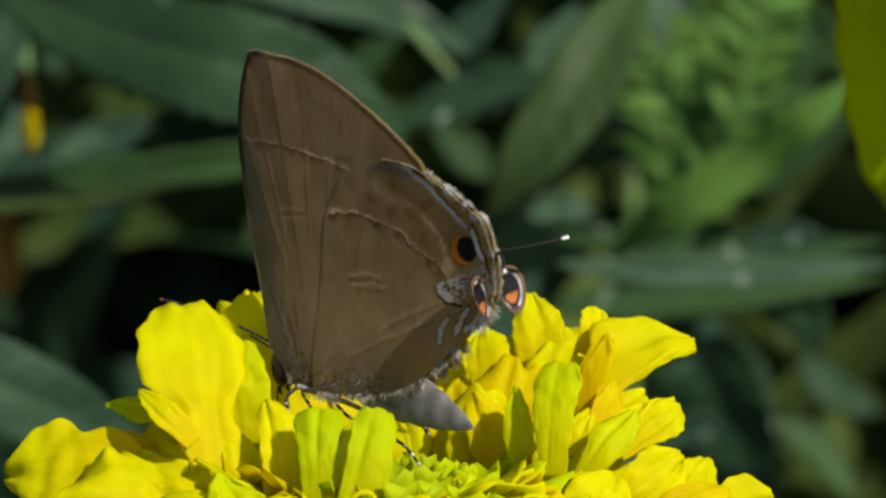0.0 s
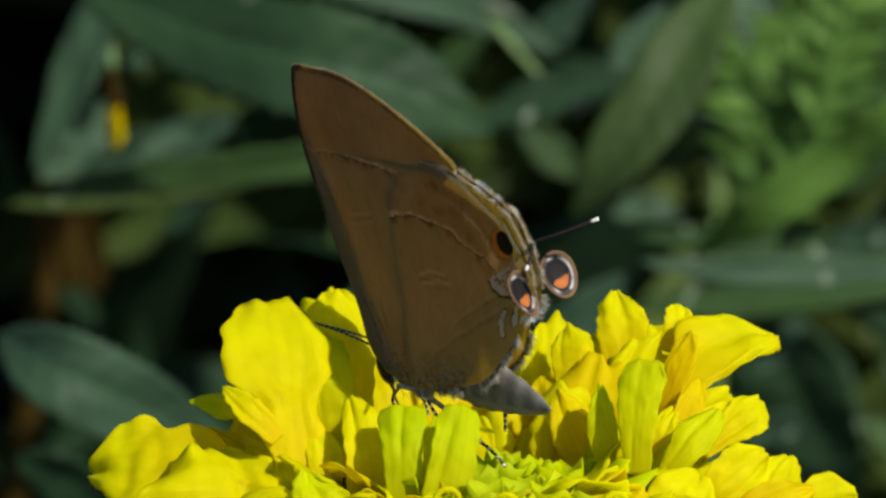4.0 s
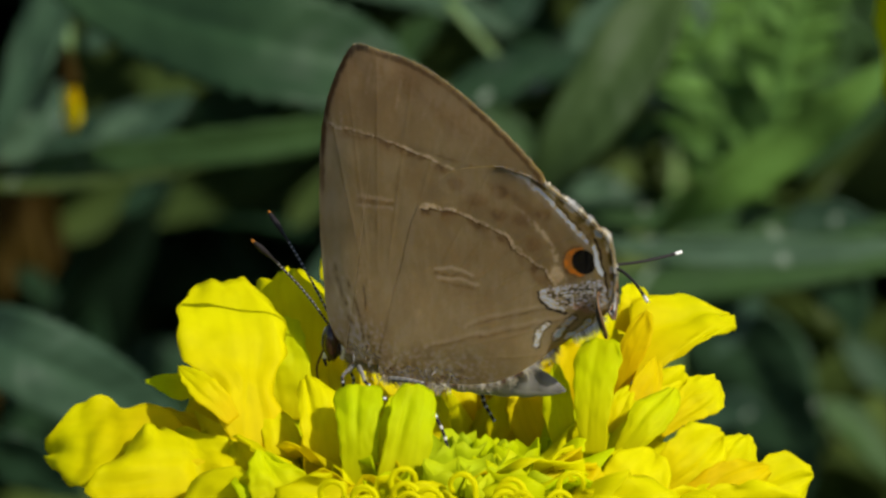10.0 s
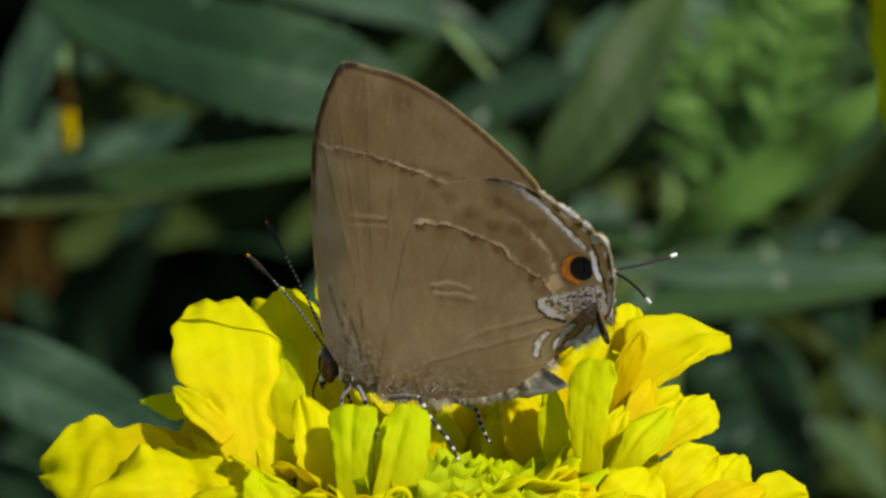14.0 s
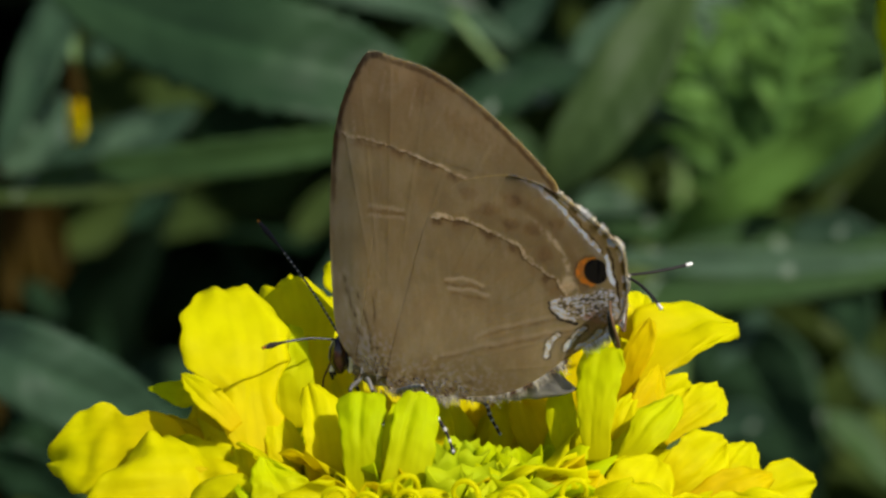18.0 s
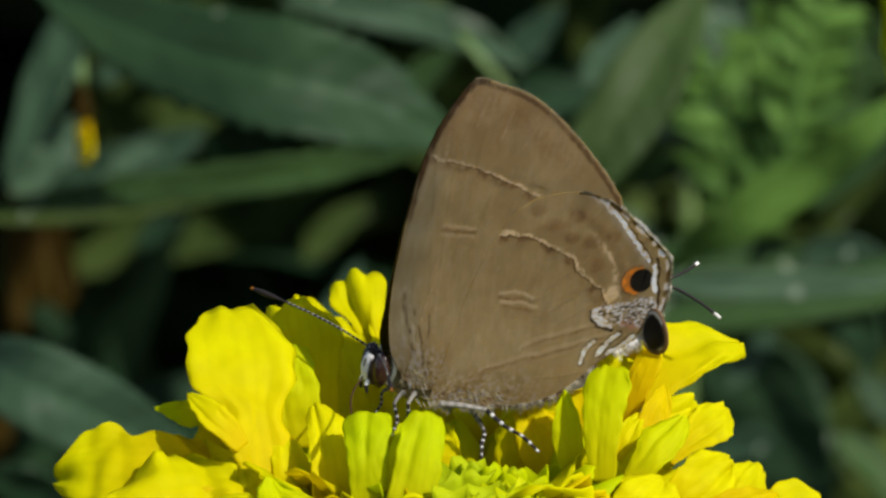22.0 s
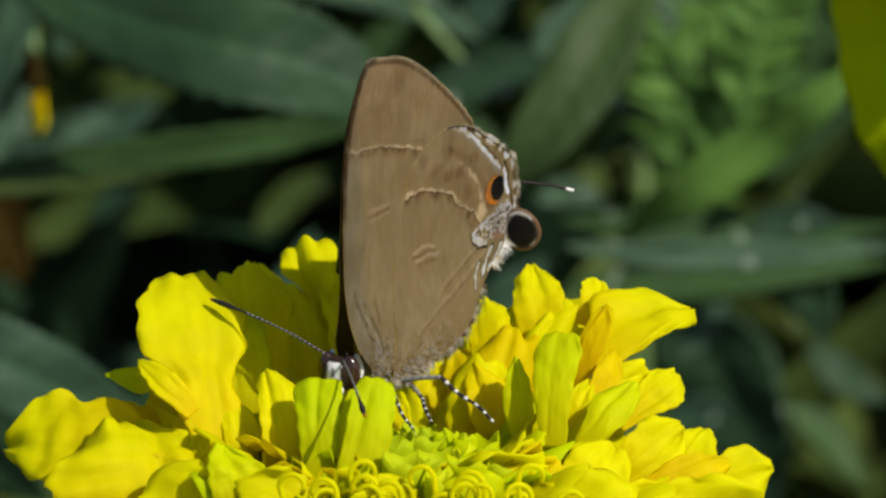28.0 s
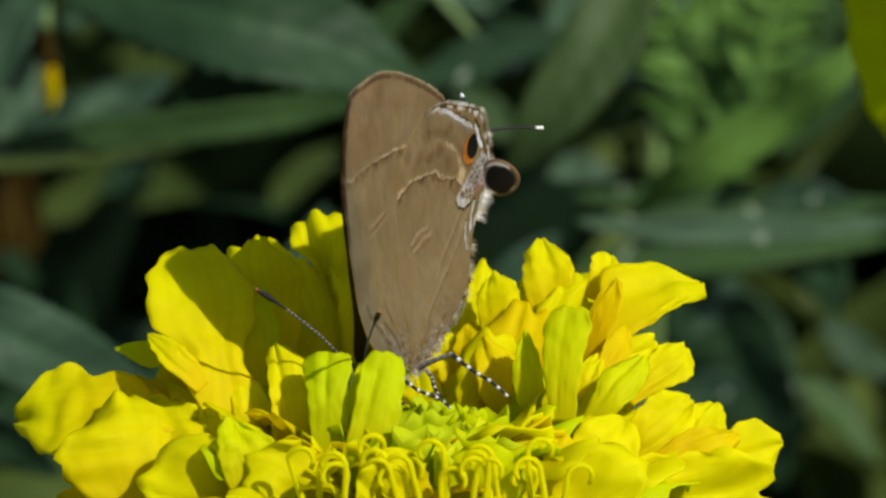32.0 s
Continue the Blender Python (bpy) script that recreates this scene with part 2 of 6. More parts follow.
def petal_mesh(name, base, tip, width, turn=0.0, bow=0.0, cup=0.0, ruffle=0.6, curl=0.0, blunt=0.25, waist=0.45, seed=1, frill=1.0,
               face=None, rows=20, cols=21, thick=0.00010, left=None, right=None):
    """A ray floret from base to tip: a strap that widens to a frilled, blunt end.
    Millimetres; left, right: half widths in mm at eight even steps from base to tip, for a lopsided blade; turn: degrees about its length, away from facing the viewer; bow, cup: bulge along and across; curl: the tip rolling back."""
    rng = np.random.default_rng(seed)
    b, t = np.array(base), np.array(tip)
    ax = t - b
    length = np.linalg.norm(ax)
    ax = ax / length
    f = np.array(face if face is not None else -AWAY)
    nrm = unit(f - ax * (f @ ax))
    side = np.cross(ax, nrm)
    w = radians(turn)
    nrm, side = nrm * math.cos(w) + side * math.sin(w), side * math.cos(w) - nrm * math.sin(w)
    ph = rng.uniform(0, 2 * math.pi, 6)
    fr = rng.uniform(0.8, 1.25, 3)
    s = np.linspace(0, 1, rows)[:, None]
    c = np.linspace(-1, 1, cols)[None, :]
    wide = (waist + (1 - waist) * np.sin(np.minimum(s / 0.78, 1) * math.pi / 2) ** 1.5) * (1 - 0.10 * np.maximum(0, (s - 0.78) / 0.22) ** 2)
    wide = wide * (1 + 0.05 * np.sin(9 * s + ph[3]))
    end = 1 - ((0.25 + blunt) * min(1.0, 0.95 * width / length) if left is None else 0.05) * (1 - np.sqrt(1 - 0.99 * np.abs(c) ** 2.6)) - frill * (1 - 0.9 * c ** 2) * (0.036 * np.sin(5.5 * c * fr[0] + ph[0]) + 0.016 * np.sin(12 * c * fr[1] + ph[1]))
    along = s * (1 - s ** 2 + s ** 2 * end)
    across = c * wide * width / 2
    if left is not None:
        steps = np.linspace(0, 1, rows)
        lw = bend([(k / 7, v, 0) for k, v in enumerate(left)], 71)
        rw = bend([(k / 7, v, 0) for k, v in enumerate(right)], 71)
        lw, rw = np.interp(steps, lw[:, 0], lw[:, 1])[:, None], np.interp(steps, rw[:, 0], rw[:, 1])[:, None]
        across = np.where(c < 0, c * lw, c * rw)
    wavy = np.where(c > 0, np.sin(8.5 * s * fr[0] + ph[0]) + 0.6 * np.sin(17 * s * fr[2] + ph[2]), np.sin(9.5 * s * fr[1] + ph[1]) + 0.6 * np.sin(15 * s * fr[0] + ph[5]))
    across = across * (1 + frill * 0.06 * wavy * np.minimum(1, s * 1.6) * (1 - s ** 4))
    edge = np.abs(c) ** 1.5 * s * (1 - 0.5 * s ** 3) + 0.6 * s ** 3
    lift = ruffle * edge * (np.sin(2.9 * fr[0] * c + ph[2] + 1.6 * s) * 0.9 + 0.55 * np.sin(6.5 * fr[1] * c + ph[4] + 6.5 * s * fr[2])) * width * 0.12
    lift = lift + bow * np.sin(math.pi * s) - cup * (c ** 2) * width * 0.20 * (0.35 + 0.65 * s)
    lift = lift + 0.002 * width * np.sin(c * 17 + ph[5]) * s
    crumple = np.array([[noise.noise(Vector((a * 4.6, k * 1.5, seed * 1.7))) + 0.4 * noise.noise(Vector((a * 10.0, k * 3.6, seed * 2.9)))
                         for k in c[0]] for a in s[:, 0]])
    lift = lift + 0.085 * width * crumple * np.minimum(1, 2 * s) * (0.4 + ruffle)
    across = across * (1 + 0.05 * crumple) + np.sign(c) * np.abs(c) ** 3 * np.minimum(1, 2 * s) * 0.022 * width * np.sin(31 * s * fr[1] + ph[3] + 2 * c) * (0.4 + frill)
    lift = lift + 0.028 * width * np.abs(c) ** 4 * np.minimum(1, 2 * s) * np.sin(27 * s * fr[2] + ph[4] + 3 * c)
    lift = lift - 0.09 * width * np.exp(-((c - 0.5 * np.sin(ph[0]) - 0.35 * (s - 0.5) * np.sin(ph[5])) / 0.14) ** 2) * np.minimum(1, 1.6 * s) * (0.5 + 0.5 * np.sin(3 * s + ph[1]))
    lift = lift - 0.07 * width * (np.maximum(0, s - 0.72) / 0.28) ** 2 * (1 + 0.8 * np.sin(2.6 * c + ph[1]))
    back = curl * np.maximum(0, s - 0.55) ** 2 * length * 1.6
    lift = lift - back
    along = along - np.abs(back) / length * 0.35
    g = b + MM * (ax * (along * length)[..., None] / 1.0 + side * (across + 0 * s)[..., None] + nrm * (lift + 0 * across)[..., None])
    vein = 1 - 0.035 * (np.sin(c * 23 + ph[5]) > 0.55) * (s < 0.93)
    warm = np.clip(1.0 - s * 1.3, 0, 1) * 0.16 + 0 * c
    tint = np.stack([vein * (1 - 0.02 * warm), vein * (1 - warm), vein * (1 - warm) + 0 * warm], 2)
    return sheet(name, g, tint + 0 * g, thick, base)


def petal(parent, base, tip, width, material, **more):
    """Millimetre places as for spot()."""
    b, t = spot(*base), spot(*tip)
    bb, tt = np.array(b), np.array(b) + (np.array(t) - np.array(b)) / MM
    me = petal_mesh("petal", bb, tt, width, **more)
    ob = part("petal", me, material, parent)
    ob.location = b - parent.location
    return ob


def leaf_mesh(name, pts, width, turn=0.0, teeth=0, tooth=0.10, fold=0.15, wave=0.1, seed=1, peak=0.42, rows=48, cols=11, thick=0.0004, vein=1.0):
    """A lance-shaped leaf along a curve through pts (world metres), with toothed margins, midrib and side veins. Width in mm."""
    rng = np.random.default_rng(seed)
    line = bend(pts, rows)
    tang = np.gradient(line, axis=0)
    s = np.linspace(0, 1, rows)
    prof = (s / peak) ** 0.75 * (s < peak) + ((1 - s) / (1 - peak)) ** 0.85 * (s >= peak)
    prof = np.clip(np.sin(np.clip(prof, 0, 1) * math.pi / 2), 0, 1)
    if teeth:
        saw = (s * teeth + rng.uniform()) % 1.0
        prof = prof * (1 - tooth + tooth * 1.6 * saw * (0.6 + 0.4 * rng.uniform(size=rows)))
    c = np.linspace(-1, 1, cols)
    w = radians(turn)
    grid = np.zeros((rows, cols, 3))
    tint = np.ones((rows, cols, 3))
    ph = rng.uniform(0, 6.28, 4)
    for k in range(rows):
        ax = unit(tang[k])
        f = np.array(-AWAY)
        nrm = unit(f - ax * (f @ ax))
        side = np.cross(ax, nrm)
        nn, ss = nrm * math.cos(w) + side * math.sin(w), side * math.cos(w) - nrm * math.sin(w)
        half = width * MM * 0.5 * max(prof[k], 0.02)
        lift = fold * np.abs(c) * half + wave * half * np.sin(c * 3.1 + 14 * s[k] + ph[0]) * np.abs(c) - 0.05 * half * np.exp(-(c / 0.08) ** 2)
        rib = np.sin(s[k] * 62 - np.abs(c) * 7 + ph[1])
        lift = lift + 0.025 * half * rib
        grid[k] = line[k] + ss * (c * half)[:, None] + nn * lift[:, None]
        light = 1 + vein * (0.55 * np.exp(-(c / 0.07) ** 2) + 0.22 * np.clip(rib - 0.75, 0, 1) * 4 * 0.5)
        tint[k] = light[:, None]
    return sheet(name, grid, tint, thick, pts[0])


def leaf(parent, pts, width, material, **more):
    w = [spot(*p) for p in pts]
    ob = part("leaf", leaf_mesh("leaf", w, width, **more), material, parent)
    ob.location = w[0] - parent.location
    return ob


def feather(parent, pts, count, long, wide, material, seed, start=0.12, spread=55):
    """A divided leaf: a midrib with pairs of toothed leaflets and one at its end. Lengths in mm."""
    q = np.random.default_rng(seed)
    w = [spot(*p) for p in pts]
    n = 24
    line = bend(w, n)
    rib = part("leaf", tube("leaf", line - line[0], np.linspace(0.9, 0.35, n) * MM, 7), material, parent, "divided leaf with narrow toothed leaflets")
    rib.location = Vector(line[0]) - parent.location
    for k in range(count):
        f = start + (1 - start) * k / max(1, count - 1)
        i = min(n - 2, int(f * (n - 1)))
        at, ax = line[i], unit(line[i + 1] - line[i])
        for side in ((-1, 1) if k < count - 1 else (0,)):
            out = unit(np.cross(ax, np.array(-AWAY)))
            a = radians(spread + q.uniform(-12, 12)) * side
            way = unit(ax * math.cos(a) + out * math.sin(a) + np.array(AWAY) * q.uniform(-0.5, 0.5))
            size = long * (1 - 0.35 * abs(f - 0.5)) * q.uniform(0.8, 1.15) * MM
            tip = at + way * size + np.array((0, 0, -0.12 * size))
            me = leaf_mesh("leaflet", [Vector(at), Vector((at + tip) / 2 + np.array((0, 0, 0.04 * size))), Vector(tip)], wide * q.uniform(0.8, 1.2), turn=q.uniform(-50, 50),
                           teeth=9, tooth=0.3, seed=seed * 40 + k * 2 + side, rows=26, cols=7)
            ob = part("leaflet", me, material, rib)
            ob.location = Vector(at - line[0])
    return rib


def rod(parent, name, pts, r0, r1, material, n=14, label=""):
    w = [spot(*p) for p in pts]
    line = bend(w, n) - np.array(w[0])
    ob = part(name, tube(name, line, np.linspace(r0, r1, n) * MM, 8), material, parent, label)
    ob.location = w[0] - parent.location
    return ob


# ---- ground ----
def ground_mesh():
    n = 60
    r = np.concatenate([[0], np.geomspace(0.05, 400, n)])
    w = np.linspace(0, 2 * math.pi, 73)[:-1]
    verts = [(0, 0, 0)]
    for q in r[1:]:
        for a in w:
            x, y = q * math.cos(a), q * math.sin(a)
            h = 0.012 * noise.noise(Vector((x * 9, y * 9, 0))) if q < 5 else 0
            verts.append((x, y, h - 0.004))
    m = len(w)
    faces = [[0, 1 + c, 1 + (c + 1) % m] for c in range(m)]
    for k in range(n - 1):
        for c in range(m):
            faces.append([1 + k * m + c, 1 + (k + 1) * m + c, 1 + (k + 1) * m + (c + 1) % m, 1 + k * m + (c + 1) % m])
    return mesh_from("ground", verts, faces)


tagged(part("ground", ground_mesh(), SOIL), "dark crumbly garden soil", "ground", kind="structure")

# ---- the marigold bloom ----
bloom = thing("marigold", spot(0, -15, 3), "bright yellow double marigold bloom with frilled petals on a green stem", "flower")
petal(bloom, (-11.0, -13.0, -2.5), (-12.5, -2.2, 2.0), 6.2, YELLOW, turn=18, bow=0.8, cup=0.15, ruffle=0.5, blunt=0.1, frill=0.35, rows=28, left=(0.9, 0.8, 1.7, 1.4, 3.2, 3.2, 3.0, 1.9), right=(3.2, 2.8, 2.1, 1.8, 2.7, 3.0, 2.7, 2.0), seed=36)
petal(bloom, (-11.9, -10.1, -3.0), (-14.9, -7.1, -2.0), 1.6, YELLOW, turn=20, bow=0.5, cup=0.15, ruffle=0.45, blunt=0.1, frill=0.35, rows=28, left=(0.4, 0.6, 0.7, 0.9, 0.9, 0.7, 0.6, 0.2), right=(0.4, 0.6, 0.7, 0.7, 0.7, 0.6, 0.4, 0.2), seed=601)
petal(bloom, (-15.1, -12.3, -1.0), (-22.5, -11.6, 1.0), 5.6, YELLOW, turn=26, bow=0.9, cup=0.15, ruffle=0.45, blunt=0.1, frill=0.35, rows=28, left=(2.0, 2.3, 2.5, 2.7, 2.7, 2.5, 1.7, 0.7), right=(2.0, 2.8, 2.9, 2.5, 2.9, 2.7, 1.9, 0.6), seed=24)
petal(bloom, (-14.4, -17.0, -4.0), (-16.1, -10.3, -2.0), 8.7, YELLOW, turn=14, bow=1.0, cup=0.15, ruffle=0.4, blunt=0.1, frill=0.35, rows=28, left=(1.9, 3.2, 4.2, 4.9, 4.9, 3.9, 2.2, 1.4), right=(1.9, 2.9, 3.6, 3.8, 3.7, 3.5, 3.0, 1.6), seed=25)
petal(bloom, (-12.9, -8.3, 2.0), (-16.8, -8.0, 1.0), 1.5, LEMON, turn=0, bow=0.5, cup=0.15, ruffle=0.3, blunt=0.1, frill=0.35, rows=28, left=(0.3, 0.5, 0.7, 0.8, 0.9, 0.7, 0.4, 0.1), right=(0.3, 0.5, 0.6, 0.6, 0.6, 0.5, 0.4, 0.1), seed=22)
petal(bloom, (-8.3, -10.0, 4.0), (-8.9, -1.8, 5.0), 4.1, YELLOW, turn=14, bow=0.5, cup=0.3, ruffle=0.45, blunt=0.1, frill=0.35, rows=28, left=(1.3, 1.6, 1.9, 2.0, 2.0, 1.8, 2.0, 0.6), right=(1.3, 1.6, 1.7, 1.9, 2.1, 2.2, 1.6, 0.5), seed=610)
petal(bloom, (-6.7, -6.4, 13.0), (-7.5, -2.6, 14.0), 1.2, YELLOW, turn=0, bow=0.5, cup=0.15, ruffle=0.45, blunt=0.1, frill=0.35, rows=28, left=(0.4, 0.5, 0.6, 0.6, 0.6, 0.6, 0.6, 0.3), right=(0.4, 0.5, 0.6, 0.6, 0.6, 0.6, 0.4, 0.2), seed=602)
petal(bloom, (-8.9, -10.2, 1.5), (-9.3, -4.5, 2.5), 2.8, LEMON, turn=-4, bow=0.5, cup=0.15, ruffle=0.6, blunt=0.1, frill=0.35, rows=28, left=(1.3, 1.4, 1.4, 1.4, 1.4, 1.3, 1.1, 0.8), right=(0.8, 1.1, 1.3, 1.4, 1.4, 1.2, 1.1, 0.9), seed=27)
petal(bloom, (-6.4, -14.0, -3.0), (-7.8, -7.7, -2.0), 2.9, YELLOW, turn=16, bow=0.9, cup=0.35, ruffle=0.45, blunt=0.1, frill=0.35, rows=28, left=(1.4, 1.5, 1.5, 1.4, 1.3, 1.1, 0.9, 0.5), right=(1.1, 1.2, 1.4, 1.4, 1.4, 1.3, 1.2, 0.6), seed=28)
petal(bloom, (-8.5, -13.7, -2.0), (-10.0, -9.2, -1.0), 2.0, YELLOW, turn=12, bow=0.5, cup=0.15, ruffle=0.45, blunt=0.1, frill=0.35, rows=28, left=(0.7, 0.9, 0.9, 1.0, 1.0, 0.9, 0.7, 0.3), right=(0.7, 0.9, 0.9, 1.0, 1.0, 0.9, 0.7, 0.3), seed=603)
petal(bloom, (-10.7, -14.3, -3.0), (-11.8, -10.9, -2.0), 2.0, YELLOW, turn=-10, bow=0.5, cup=0.15, ruffle=0.45, blunt=0.1, frill=0.35, rows=28, left=(0.7, 0.9, 0.9, 1.0, 0.9, 0.8, 0.6, 0.3), right=(0.7, 0.9, 0.9, 1.0, 0.9, 0.8, 0.6, 0.3), seed=618)
petal(bloom, (-5.7, -13.4, -1.0), (-6.5, -9.5, 0.0), 1.8, YELLOW, turn=10, bow=0.5, cup=0.15, ruffle=0.45, blunt=0.1, frill=0.35, rows=28, left=(0.6, 0.7, 0.9, 0.9, 0.9, 0.9, 0.7, 0.4), right=(0.6, 0.7, 0.9, 0.9, 0.9, 0.9, 0.7, 0.4), seed=619)
petal(bloom, (-0.8, -12.2, 2.0), (-0.9, -8.8, 3.0), 2.0, YELLOW, turn=-10, bow=0.5, cup=0.15, ruffle=0.45, blunt=0.1, frill=0.35, rows=28, left=(0.8, 0.9, 0.9, 1.0, 1.0, 0.9, 0.7, 0.4), right=(0.8, 0.9, 0.9, 1.0, 1.0, 0.9, 0.7, 0.4), seed=620)
petal(bloom, (-4.8, -13.7, -6.0), (-5.0, -8.1, -5.0), 2.7, LEMON, turn=-6, bow=0.5, cup=0.15, ruffle=0.3, blunt=0.1, frill=0.35, rows=28, left=(0.9, 1.0, 1.1, 1.1, 1.2, 1.3, 1.4, 1.3), right=(1.1, 1.1, 1.0, 1.0, 1.1, 1.2, 1.3, 1.2), seed=41)
petal(bloom, (-3.5, -13.3, -5.0), (-2.9, -8.7, -4.0), 1.4, LEMON, turn=0, bow=0.5, cup=0.15, ruffle=0.3, blunt=0.1, frill=0.35, rows=28, left=(0.4, 0.5, 0.6, 0.6, 0.7, 0.7, 0.6, 0.4), right=(0.4, 0.5, 0.6, 0.6, 0.7, 0.7, 0.6, 0.4), seed=42)
petal(bloom, (-2.7, -13.9, -7.0), (-1.7, -8.1, -6.0), 2.6, LEMON, turn=8, bow=0.5, cup=0.3, ruffle=0.25, blunt=0.1, frill=0.35, rows=28, left=(1.4, 1.4, 1.4, 1.4, 1.4, 1.3, 1.3, 0.9), right=(1.2, 1.2, 1.2, 1.2, 1.2, 1.2, 1.1, 0.9), seed=43)
petal(bloom, (-9.4, -15.5, -8.0), (-10.3, -11.6, -7.0), 3.5, LEMON, turn=16, bow=0.5, cup=0.15, ruffle=0.45, blunt=0.1, frill=0.35, rows=28, left=(0.9, 1.1, 1.2, 1.3, 1.2, 1.1, 0.9, 0.4), right=(1.9, 2.0, 2.2, 2.2, 1.9, 1.4, 0.8, 0.4), seed=19)
petal(bloom, (-11.4, -12.8, 2.0), (-16.4, -9.5, 4.0), 2.5, GOLD, turn=14, bow=0.5, cup=0.15, ruffle=0.45, blunt=0.1, frill=0.35, rows=28, left=(0.9, 1.3, 1.4, 1.6, 1.6, 1.4, 0.9, 0.3), right=(0.6, 0.8, 0.9, 0.9, 0.9, 0.8, 0.6, 0.3), seed=604)
petal(bloom, (9.6, -7.9, 10.0), (8.8, -3.8, 12.0), 3.0, YELLOW, turn=-10, bow=0.5, cup=0.15, ruffle=0.45, blunt=0.1, frill=0.35, rows=28, left=(1.0, 1.1, 1.3, 1.4, 1.5, 1.4, 1.1, 0.7), right=(1.0, 1.1, 1.3, 1.4, 1.5, 1.4, 1.1, 0.7), seed=611)
petal(bloom, (6.2, -8.2, 9.0), (5.4, -4.3, 11.0), 2.6, YELLOW, turn=12, bow=0.5, cup=0.15, ruffle=0.45, blunt=0.1, frill=0.35, rows=28, left=(1.0, 1.1, 1.3, 1.3, 1.3, 1.2, 1.0, 0.5), right=(1.0, 1.1, 1.3, 1.3, 1.3, 1.2, 1.0, 0.5), seed=612)
petal(bloom, (6.8, -10.1, 6.0), (7.1, -6.3, 7.0), 2.2, GOLD, turn=16, bow=0.5, cup=0.15, ruffle=0.45, blunt=0.1, frill=0.35, rows=28, left=(0.8, 0.9, 1.1, 1.1, 1.1, 1.0, 0.8, 0.4), right=(0.8, 0.9, 1.1, 1.1, 1.1, 1.0, 0.8, 0.4), seed=613)
petal(bloom, (3.8, -10.1, 7.0), (2.7, -6.6, 8.0), 2.4, GOLD, turn=-14, bow=0.5, cup=0.15, ruffle=0.45, blunt=0.1, frill=0.35, rows=28, left=(0.8, 0.9, 1.1, 1.2, 1.2, 1.1, 0.8, 0.4), right=(0.8, 0.9, 1.1, 1.2, 1.2, 1.1, 0.8, 0.4), seed=614)
petal(bloom, (9.6, -10.9, 1.0), (11.5, -6.7, 2.0), 1.8, GOLD, turn=18, bow=0.5, cup=0.15, ruffle=0.45, blunt=0.1, frill=0.35, rows=28, left=(0.4, 0.6, 0.7, 0.8, 0.9, 0.8, 0.6, 0.3), right=(0.4, 0.6, 0.7, 0.8, 0.9, 0.8, 0.6, 0.3), seed=615)
petal(bloom, (8.6, -11.5, 0.0), (10.0, -8.3, 1.0), 1.4, YELLOW, turn=-18, bow=0.5, cup=0.15, ruffle=0.45, blunt=0.1, frill=0.35, rows=28, left=(0.4, 0.5, 0.6, 0.7, 0.7, 0.6, 0.5, 0.3), right=(0.4, 0.5, 0.6, 0.7, 0.7, 0.6, 0.5, 0.3), seed=616)
petal(bloom, (1.8, -10.4, 8.0), (0.5, -6.9, 9.0), 2.6, YELLOW, turn=8, bow=0.5, cup=0.15, ruffle=0.45, blunt=0.1, frill=0.35, rows=28, left=(0.8, 1.0, 1.1, 1.3, 1.3, 1.3, 1.0, 0.5), right=(0.8, 1.0, 1.1, 1.3, 1.3, 1.3, 1.0, 0.5), seed=617)
petal(bloom, (10.3, -8.1, 4.0), (15.9, -4.3, 7.0), 4.2, YELLOW, turn=-22, bow=0.5, cup=0.15, ruffle=0.4, blunt=0.1, frill=0.35, rows=28, left=(0.6, 1.7, 2.9, 3.8, 3.6, 3.1, 2.5, 0.4), right=(0.2, 0.3, 0.3, 0.4, 0.4, 0.5, 0.6, 0.6), seed=56)
petal(bloom, (9.3, -8.9, 3.0), (10.9, -4.1, 4.0), 1.7, GOLD, turn=-28, bow=0.5, cup=0.15, ruffle=0.45, blunt=0.1, frill=0.35, rows=28, left=(0.4, 0.5, 0.6, 0.6, 0.6, 0.6, 0.5, 0.3), right=(0.4, 0.6, 0.8, 0.9, 1.1, 1.1, 0.9, 0.4), seed=57)
petal(bloom, (7.2, -6.5, 8.0), (6.8, -1.8, 10.0), 2.9, YELLOW, turn=-6, bow=0.5, cup=0.15, ruffle=0.45, blunt=0.1, frill=0.35, rows=28, left=(0.8, 1.0, 1.1, 1.2, 1.2, 1.1, 1.0, 0.4), right=(1.0, 1.3, 1.5, 1.6, 1.7, 1.5, 1.0, 0.3), seed=18)
petal(bloom, (9.7, -5.3, 7.0), (10.5, -2.7, 8.0), 1.5, YELLOW, turn=8, bow=0.5, cup=0.15, ruffle=0.45, blunt=0.1, frill=0.35, rows=28, left=(0.5, 0.6, 0.6, 0.7, 0.8, 0.8, 0.8, 0.5), right=(0.5, 0.6, 0.6, 0.7, 0.7, 0.7, 0.7, 0.5), seed=605)
petal(bloom, (4.6, -7.6, 7.0), (4.2, -3.8, 9.0), 2.4, YELLOW, turn=-10, bow=0.5, cup=0.15, ruffle=0.45, blunt=0.1, frill=0.35, rows=28, left=(0.8, 1.0, 1.1, 1.1, 1.1, 1.1, 0.9, 0.4), right=(0.8, 1.0, 1.1, 1.3, 1.3, 1.3, 1.0, 0.4), seed=606)
petal(bloom, (7.8, -12.0, -2.0), (8.2, -5.6, -1.0), 2.7, LEMON, turn=-14, bow=0.5, cup=0.15, ruffle=0.3, blunt=0.1, frill=0.35, rows=28, left=(0.6, 0.7, 0.9, 1.0, 1.1, 1.2, 1.3, 0.9), right=(0.8, 0.9, 0.9, 1.1, 1.2, 1.3, 1.4, 1.2), seed=51)
